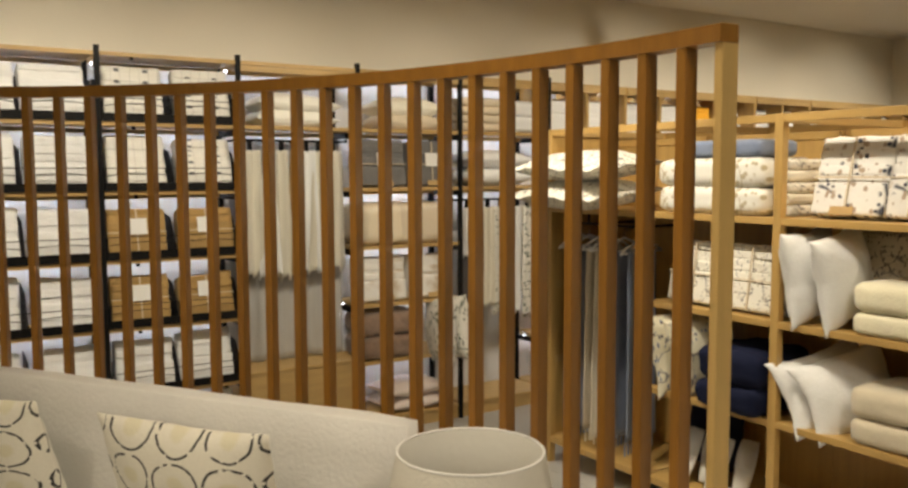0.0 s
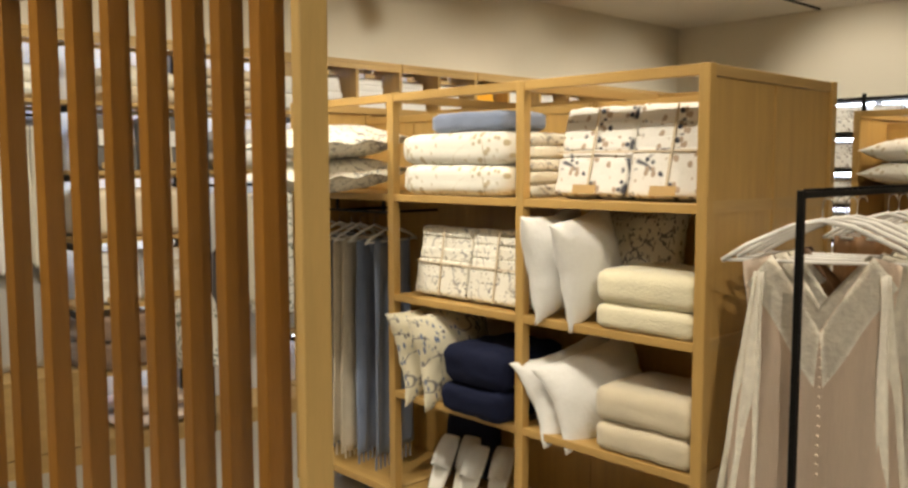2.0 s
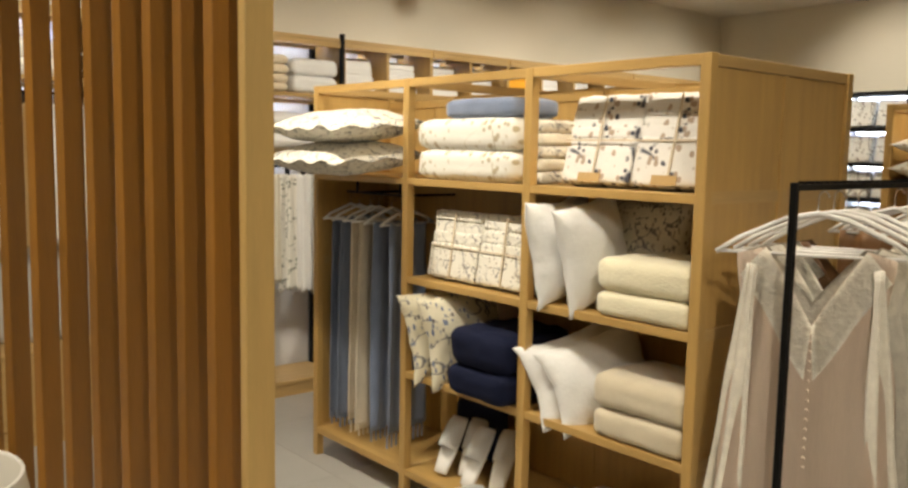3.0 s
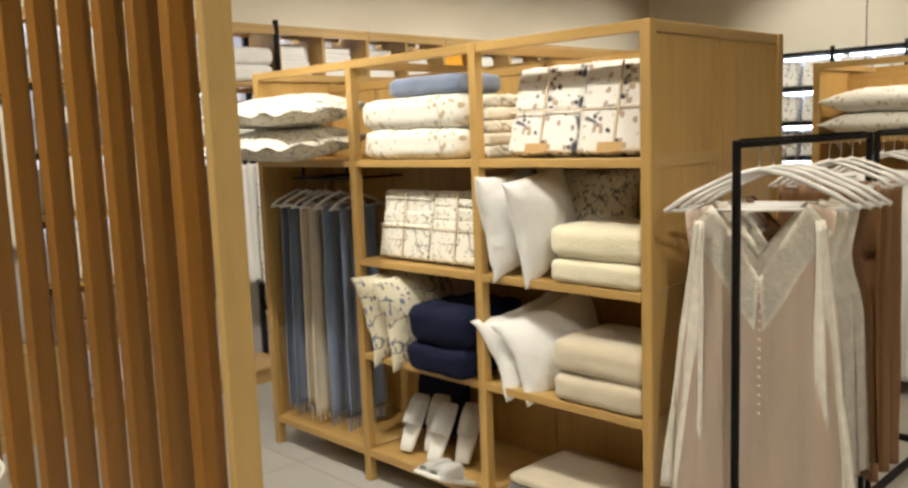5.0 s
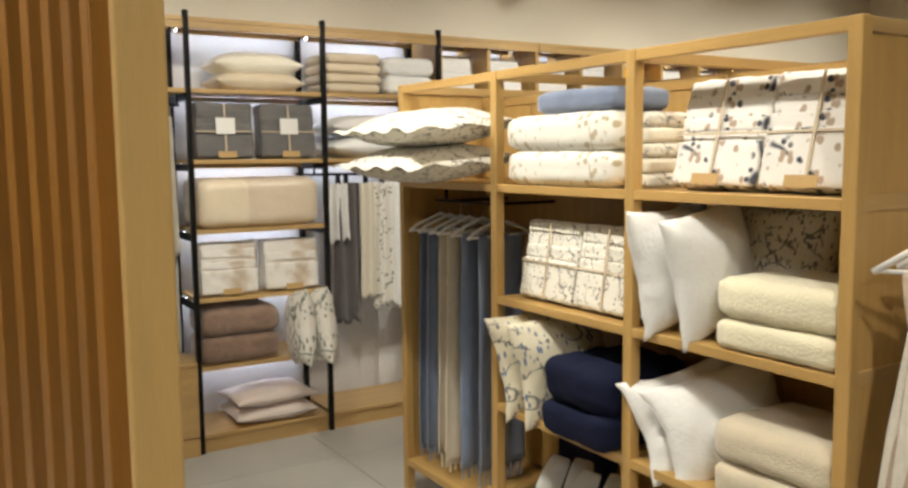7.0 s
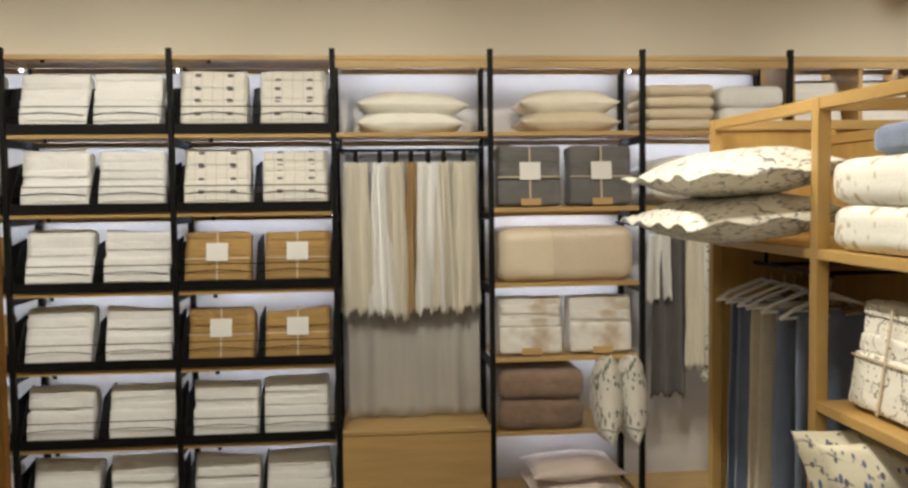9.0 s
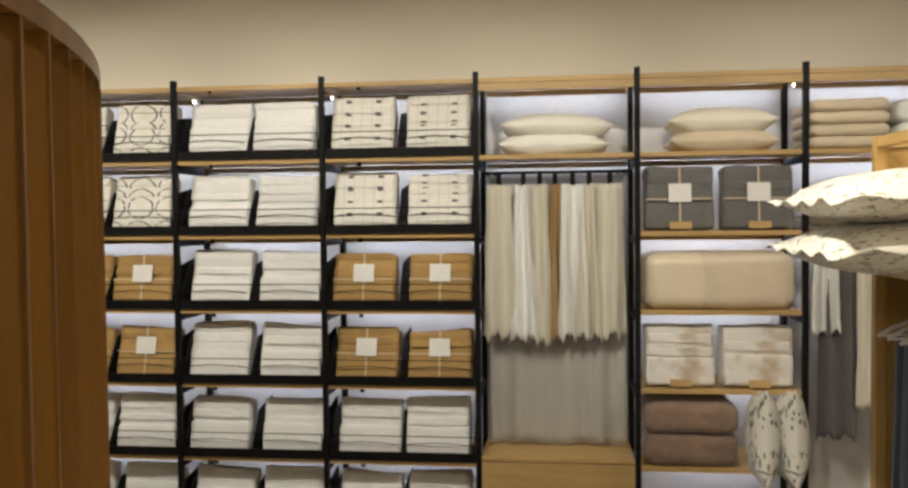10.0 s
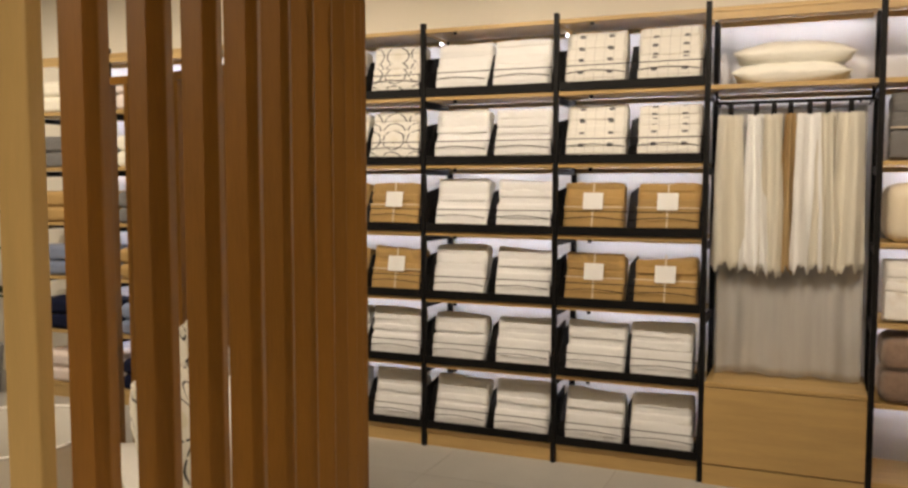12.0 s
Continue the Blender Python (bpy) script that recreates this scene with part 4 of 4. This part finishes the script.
# ---- second oak unit and far shelving ----
u2 = oak_unit((5.75, -4.22, 0), 2, "pale oak free-standing shelf unit with pillows, further back")
for i in range(2):
    cushion("pillow", FLORAL_FAINT, pose(5.95, -3.05, S1 + 0.075 + i * 0.13, 0, 0, 90), 0.66, 0.5, 0.15, "white sprig pillow lying on the far oak unit", 130 + i, "far pillows")
    folded("folded_towel", WHITE, Matrix.Translation((5.95, -3.82, S1 + i * 0.11)) @ pose(0, 0, 0, 0, 0, -90), 0.6, 0.36, 0.108, "white towel folded on the far oak unit", 133 + i, "far towels", "towel", 1)
    folded("folded_towel", PINKISH, Matrix.Translation((5.95, -3.82, S2 - 0.2 + i * 0.13)) @ pose(0, 0, 0, 0, 0, -90), 0.6, 0.36, 0.128, "pale pink towel folded on the far oak unit", 136 + i, "far towels", "towel", 1)
part("shelf_board", box(-0.018, UD + 0.018, 0.02, 2 * BAY - 0.02, S2 - 0.23, S2 - 0.20, 0.002), OAK_ALONG_Y, u2)
part("end_panel", box(0.021, UD - 0.021, 2 * BAY - 0.006, 2 * BAY + 0.006, 0.16, UH - 0.04), OAK, u2)
cable = thing("hanging_cable", "thin steel cable hanging from the ceiling", "cable", (5.72, -2.98, 0))
part("wire", rod((0, 0, UH), (0, 0, CEIL), 0.003, 6), BLACK, cable)

for j in range(4):
    y = -2.3 + j * 0.62
    root = thing("dark_shelf", "black steel shelf bay with packed linen on a side wall", "shelving", (X1 - 0.40, y, 0), group="side wall shelving")
    part("back_panel", box(0.36, 0.39, 0.0, 0.61, 0, 2.24), BACK, root)
    for yy in (0.0, 0.61):
        part("upright", box(-0.012, 0.012, yy - 0.012, yy + 0.012, 0, 2.25), BLACK, root)
    for z in (0.3, 0.62, 0.94, 1.26, 1.58, 1.90, 2.22):
        part("shelf_board", box(0.0, 0.36, 0.013, 0.60, z - 0.03, z), BLACK, root)
        if z > 0.5:
            part("light_strip", box(0.32, 0.35, 0.03, 0.58, z - 0.046, z - 0.034), LED, root, "cool white light strip")
        if z < 2:
            for i in range(2):
                package(VINE, Matrix.Translation((X1 - 0.31, y + 0.16 + i * 0.29, z + 0.003)) @ pose(0, 0, 0, 0, 0, -90) @ pose(0, 0, 0, -10), 0.25, 0.24, 0.08, "white linen with dark print on a black shelf", j + i, group="side wall linen")


# ---- clothes racks ----
def rack(at, length, label):
    root = thing("clothes_rack", label, "clothes rack", at, group="clothes racks")
    for x in (0.0, length):
        part("upright", box(x - 0.010, x + 0.010, -0.010, 0.010, 0.03, 1.545, 0.002), BLACK, root)
        part("foot", box(x - 0.014, x + 0.014, -0.24, 0.24, 0.0, 0.029, 0.002), BLACK, root)
    part("bar", box(0.014, length - 0.014, -0.008, 0.008, 1.522, 1.54, 0.002), BLACK, root)
    part("base_bar", box(0.014, length - 0.014, -0.012, 0.012, 0.04, 0.064), BLACK, root)
    for i in range(int(length / 0.045) - 1):
        part("notch", box(0.04 + i * 0.045, 0.05 + i * 0.045, -0.012, 0.012, 1.5405, 1.549), BLACK, root)
    return root


RACK_X, RACK_Y = 2.925, -3.645
rack((RACK_X, RACK_Y, 0), 1.02, "black steel clothes rack hung with nightgowns")


def gown(m, cloth, trim, label, length=0.98, lace=True):
    """A sleeveless V-necked nightgown on a hanger; x across the shoulders, front at -y."""
    root = new("nightgown")
    root.matrix_basis = m
    tagged(root, label, "nightgown", "nightgowns on the rack")
    smooth(part("hanger", hanger_mesh(0.275, 0.125, 0.008), HANGER, root, "pale grey plastic hanger"))
    smooth(part("hook", hook_mesh(0.085), CHROME, root, "chrome hook"))
    body, yoke, back = bmesh.new(), bmesh.new(), bmesh.new()

    def half_width(v):
        return 0.215 - 0.03 * math.exp(-((v - 0.25) / 0.12) ** 2) + 0.045 * v

    def depth_at(u, v):
        return 0.075 * math.sqrt(max(0.0, 1 - u * u)) * (0.55 + 0.45 * v) + 0.012 * math.sin(9 * u + 2 * v) * v

    n, rows = 26, 34
    for bm, sgn in ((body, -1), (back, 1)):
        grid = []
        for j in range(rows + 1):
            v = j / rows
            row = []
            for i in range(n + 1):
                u = 2 * i / n - 1
                neck = (0.34 if sgn < 0 else 0.27) * max(0.0, 1 - abs(u) / 0.62)
                top = -0.055 - 0.07 * abs(u) - neck * 0.78
                z = top + (-0.055 - length - top) * v
                row.append(bm.verts.new((u * half_width((-z - 0.055) / length), sgn * depth_at(u, v), z)))
            grid.append(row)
        for p, q in zip(grid, grid[1:]):
            for i in range(n):
                f = (p[i], p[i + 1], q[i + 1], q[i])
                bm.faces.new(f if sgn < 0 else f[::-1])
    for sgn in (-1, 1):
        g = []
        for j in range(13):
            s = j / 12
            row = []
            for i in range(7):
                w = i / 6
                u = sgn * (0.62 * s + w * (0.30 * s + 0.05))
                u = max(-0.98, min(0.98, u))
                z = -0.055 - 0.07 * abs(0.62 * s) - 0.34 * 0.78 * (1 - s) - w * 0.16 * (1 - 0.75 * s) - 0.05 * w * s
                row.append(yoke.verts.new((u * half_width((-z - 0.055) / length), -depth_at(u, 0.2) - 0.006, z)))
            g.append(row)
        for p, q in zip(g, g[1:]):
            for i in range(6):
                f = (p[i], p[i + 1], q[i + 1], q[i])
                yoke.faces.new(f if sgn < 0 else f[::-1])
    for bm in (body, back, yoke):
        bmesh.ops.solidify(bm, geom=bm.faces[:], thickness=0.003)
        bmesh.ops.recalc_face_normals(bm, faces=bm.faces)
    smooth(part("front", body, cloth, root))
    smooth(part("back", back, trim, root))
    if lace:
        smooth(part("lace_yoke", yoke, trim, root, "ivory lace yoke"))
        for sgn in (-1, 1):
            s = smooth(part("side_panel", drape(trim, 0.15, length - 0.10, 2, 0.010, sgn, 0.8), trim, root, "sheer ivory side panel"))
            s.matrix_basis = pose(sgn * 0.168, -0.05, -0.15, 0, -sgn * 4.5, sgn * 30)
        for i in range(14):
            b = bmesh.new()
            bmesh.ops.create_uvsphere(b, u_segments=8, v_segments=5, radius=0.005)
            smooth(part("button", b, ROSE, root)).location = (0.0, -0.082 - 0.0009 * i, -0.36 - i * 0.028)
    else:
        yoke.free()
    return root


gown(pose(3.06, -3.648, 1.455, 0, 0, -62), ROSE, IVORY, "pale rose satin nightgown with ivory lace yoke on hanger")
for i in range(3):
    gown(pose(3.16 + 0.08 * i, RACK_Y, 1.455, 0, 0, -66 - 3 * i), (IVORY, IVORY, BROWN_DRESS)[i], (IVORY, IVORY, BROWN_DRESS)[i], ("ivory satin nightgown hanging on the rack", "ivory satin nightgown hanging on the rack", "brown satin nightgown hanging on the rack")[i], 0.9, False)
for i in range(3):
    on_hanger("brown_robe", "robe", BROWN_DRESS, pose(3.58 + 0.1 * i, RACK_Y, 1.455, 0, 0, -80), 0.36, 1.02, "brown satin robe on a pale hanger", "robes on the rack", 5 + i, 4, 0.02, half=0.2, hook=0.085)
rack((4.15, -3.60, 0), 0.9, "black steel clothes rack hung with white robes")
for i in range(3):
    on_hanger("white_robe", "robe", WHITE, pose(4.22 + 0.12 * i, -3.60, 1.455, 0, 0, -70), 0.46, 0.85, "white cotton robe on a pale hanger", "white robes", 9 + i, 4, 0.03, half=0.22, hook=0.085)

# ---- bed, lamp and table inside the screen ----
HB = Vector((0.925, -2.99, 0))
ALONG = math.degrees(math.atan2(0.836, -0.55))
BED = Matrix.Translation(HB) @ pose(0, 0, 0, 0, 0, ALONG)


def in_bed(x, y, z, *turn):
    return BED @ Matrix.Translation((x, y, z)) @ pose(0, 0, 0, *turn)


bed = new("bed")
bed.matrix_basis = BED
tagged(bed, "made bed with white covers and an upholstered headboard", "bed")
smooth(part("headboard", rounded_block(1.64, 0.09, 1.045, 0.02, 2, 0.004, 10, 4.0), WHITE, bed, "white linen headboard")).location = (0.82, -0.05, 0)
part("bed_base", box(0.02, 1.60, 0.01, 2.05, 0.08, 0.30, 0.01), CREAM, bed)
for x in (0.08, 1.54):
    for y in (0.1, 1.95):
        part("leg", box(x - 0.03, x + 0.03, y - 0.03, y + 0.03, 0, 0.08), OAK, bed)
smooth(part("mattress", rounded_block(1.58, 2.0, 0.24, 0.06, 3, 0.004, 10, 4.0), WHITE, bed)).location = (0.81, 1.04, 0.30)
smooth(part("duvet", rounded_block(1.66, 1.50, 0.14, 0.06, 4, 0.014, 14, 4.0), WHITE, bed, "white duvet")).location = (0.81, 1.30, 0.50)
for i, x in enumerate((0.56, 1.36)):
    cushion("cushion", RINGS, in_bed(x, 0.13, 0.80, 74, 0, 0), 0.56, 0.50, 0.15, "white cushion with black chain embroidery on the bed", 143 + i, "chain cushions", point=0.04)
smooth(part("throw", rounded_block(1.6, 0.5, 0.03, 0.015, 8, 0.008, 12, 6.0), OAT, bed, "oat throw across the bed")).location = (0.81, 1.75, 0.64)

nt_ = thing("night_table", "round-edged oak night table beside the bed", "night table", (0.82, -3.40, 0))
part("table_top", box(-0.2, 0.2, -0.2, 0.2, 0.50, 0.53, 0.008), OAK_ALONG_X, nt_)
part("drawer_box", box(-0.18, 0.18, -0.18, 0.18, 0.34, 0.499, 0.003), OAK_ALONG_X, nt_)
for x in (-0.17, 0.17):
    for y in (-0.17, 0.17):
        part("leg", box(x - 0.016, x + 0.016, y - 0.016, y + 0.016, 0, 0.339), OAK, nt_)
lamp = thing("table_lamp", "table lamp with a white tapered drum shade, unlit", "lamp", (0.85, -3.40, 0.53))


def lathe(profile, sides=40):
    bm = bmesh.new()
    rings = [[bm.verts.new((r * math.cos(2 * math.pi * i / sides), r * math.sin(2 * math.pi * i / sides), z)) for i in range(sides)] for r, z in profile]
    for p, q in zip(rings, rings[1:]):
        for i in range(sides):
            bm.faces.new((p[i], p[(i + 1) % sides], q[(i + 1) % sides], q[i]))
    bmesh.ops.recalc_face_normals(bm, faces=bm.faces)
    return bm


SHADE = mat("lamp_shade_linen", (0.80, 0.78, 0.72), 0.8, vary=0.04, scale=4, bump=0.15, bump_scale=140)
smooth(part("shade", lathe([(0.155, 0.58), (0.205, 0.33), (0.202, 0.33), (0.152, 0.58), (0.155, 0.58)]), SHADE, lamp, "white linen shade"))
# inner skin added to the shade, its grey standing for the dimmer inside
SHADED_LINING = mat("shaded_lining", (0.55, 0.54, 0.50), 0.7, vary=0.04, scale=4, bump=0.05)
smooth(part("lining", lathe([(0.1515, 0.5785), (0.2015, 0.3315), (0.1995, 0.3315), (0.1495, 0.5785), (0.1515, 0.5785)]), SHADED_LINING, lamp, "shade lining, greyed as if in shadow"))
smooth(part("rim", tube([(0.1535 * math.cos(a * math.pi / 20), 0.1535 * math.sin(a * math.pi / 20), 0.580) for a in range(41)], 0.0032, 6), WHITE, lamp, "white bound rim"))
smooth(part("base", lathe([(0.0, 0.0), (0.075, 0.0), (0.08, 0.03), (0.06, 0.12), (0.03, 0.2), (0.012, 0.24), (0.012, 0.42), (0.0, 0.42)]), CREAM, lamp))
part("spider", rod((-0.185, 0, 0.42), (0.185, 0, 0.42), 0.003, 6), CHROME, lamp)

# ---- plant beside the shelving ----
LEAF = mat("dark_leaf", (0.035, 0.07, 0.03), 0.45, vary=0.3, scale=9, bump=0.1, bump_scale=60)
POT = mat("grey_pot", (0.35, 0.34, 0.32), 0.8, vary=0.1, scale=6, bump=0.2)
plant = thing("potted_plant", "tall leafy green plant in a grey pot", "plant", (-3.42, -0.15, 0))
smooth(part("pot", lathe([(0.0, 0.0), (0.14, 0.0), (0.17, 0.34), (0.15, 0.34), (0.14, 0.30), (0.0, 0.30)]), POT, plant))
rnd = random.Random(4)
for i in range(7):
    a, lean = i * 0.9, 0.05 + 0.05 * rnd.random()
    top = 1.0 + 0.9 * rnd.random()
    pts = [(lean * t * t * 2.2 * math.cos(a), lean * t * t * 2.2 * math.sin(a), 0.30 + (top - 0.3) * t) for t in (0, 0.25, 0.5, 0.75, 1)]
    part("stem", tube(pts, 0.006, 6), LEAF, plant)
    for t in (0.3, 0.45, 0.6, 0.75, 0.88, 1.0):
        leaf = bmesh.new()
        ln = 0.16 + 0.08 * rnd.random()
        rows = []
        for j in range(6):
            u = j / 5
            wd = 0.034 * math.sin(math.pi * min(1, 0.06 + 0.94 * u)) + 0.001
            rows.append([leaf.verts.new((s * wd, u * ln, 0.02 * abs(s) - 0.25 * ln * u * u)) for s in (-1, 0, 1)])
        for p, q in zip(rows, rows[1:]):
            for k in range(2):
                leaf.faces.new((p[k], p[k + 1], q[k + 1], q[k]))
        bmesh.ops.solidify(leaf, geom=leaf.faces[:], thickness=0.0012)
        o = smooth(part("leaf", leaf, LEAF, plant))
        o.matrix_basis = pose(lean * t * t * 2.2 * math.cos(a), lean * t * t * 2.2 * math.sin(a), 0.30 + (top - 0.3) * t, 25 * rnd.random(), 0, 360 * rnd.random())

# ---- ceiling track and floor tiles ----
track = thing("ceiling_track", "black lighting track with spots on the ceiling", "track light", (0, 0, 0))
part("track_bar", box(TRX0, TRX1, TRY - 0.011, TRY + 0.011, CEIL - 0.018, CEIL - 0.001), BLACK, track)
for x in (TRX0 + 0.25,):
    part("spot_head", rod((x, TRY, CEIL - 0.10), (x + 0.05, TRY + 0.02, CEIL - 0.22), 0.035, 16), BLACK, track)
    part("spot_arm", rod((x, TRY, CEIL - 0.018), (x, TRY, CEIL - 0.12), 0.008, 8), BLACK, track)

TILE = 0.9
tile_mesh = None
floor_ob = bpy.data.objects["floor"]
for i in range(16):
    for j in range(11):
        x, y = X0 + (i + 0.5) * TILE, Y1 - (j + 0.5) * TILE
        if tile_mesh is None:
            tl = part("tile", box(-TILE / 2 + 0.0015, TILE / 2 - 0.0015, -TILE / 2 + 0.0015, TILE / 2 - 0.0015, -0.003, 0.0, 0.0008), FLOOR, floor_ob)
            tile_mesh = tl.data
        else:
            tl = new("tile", tile_mesh)
            tl.parent = floor_ob
        tl.location = (x, y, 0)
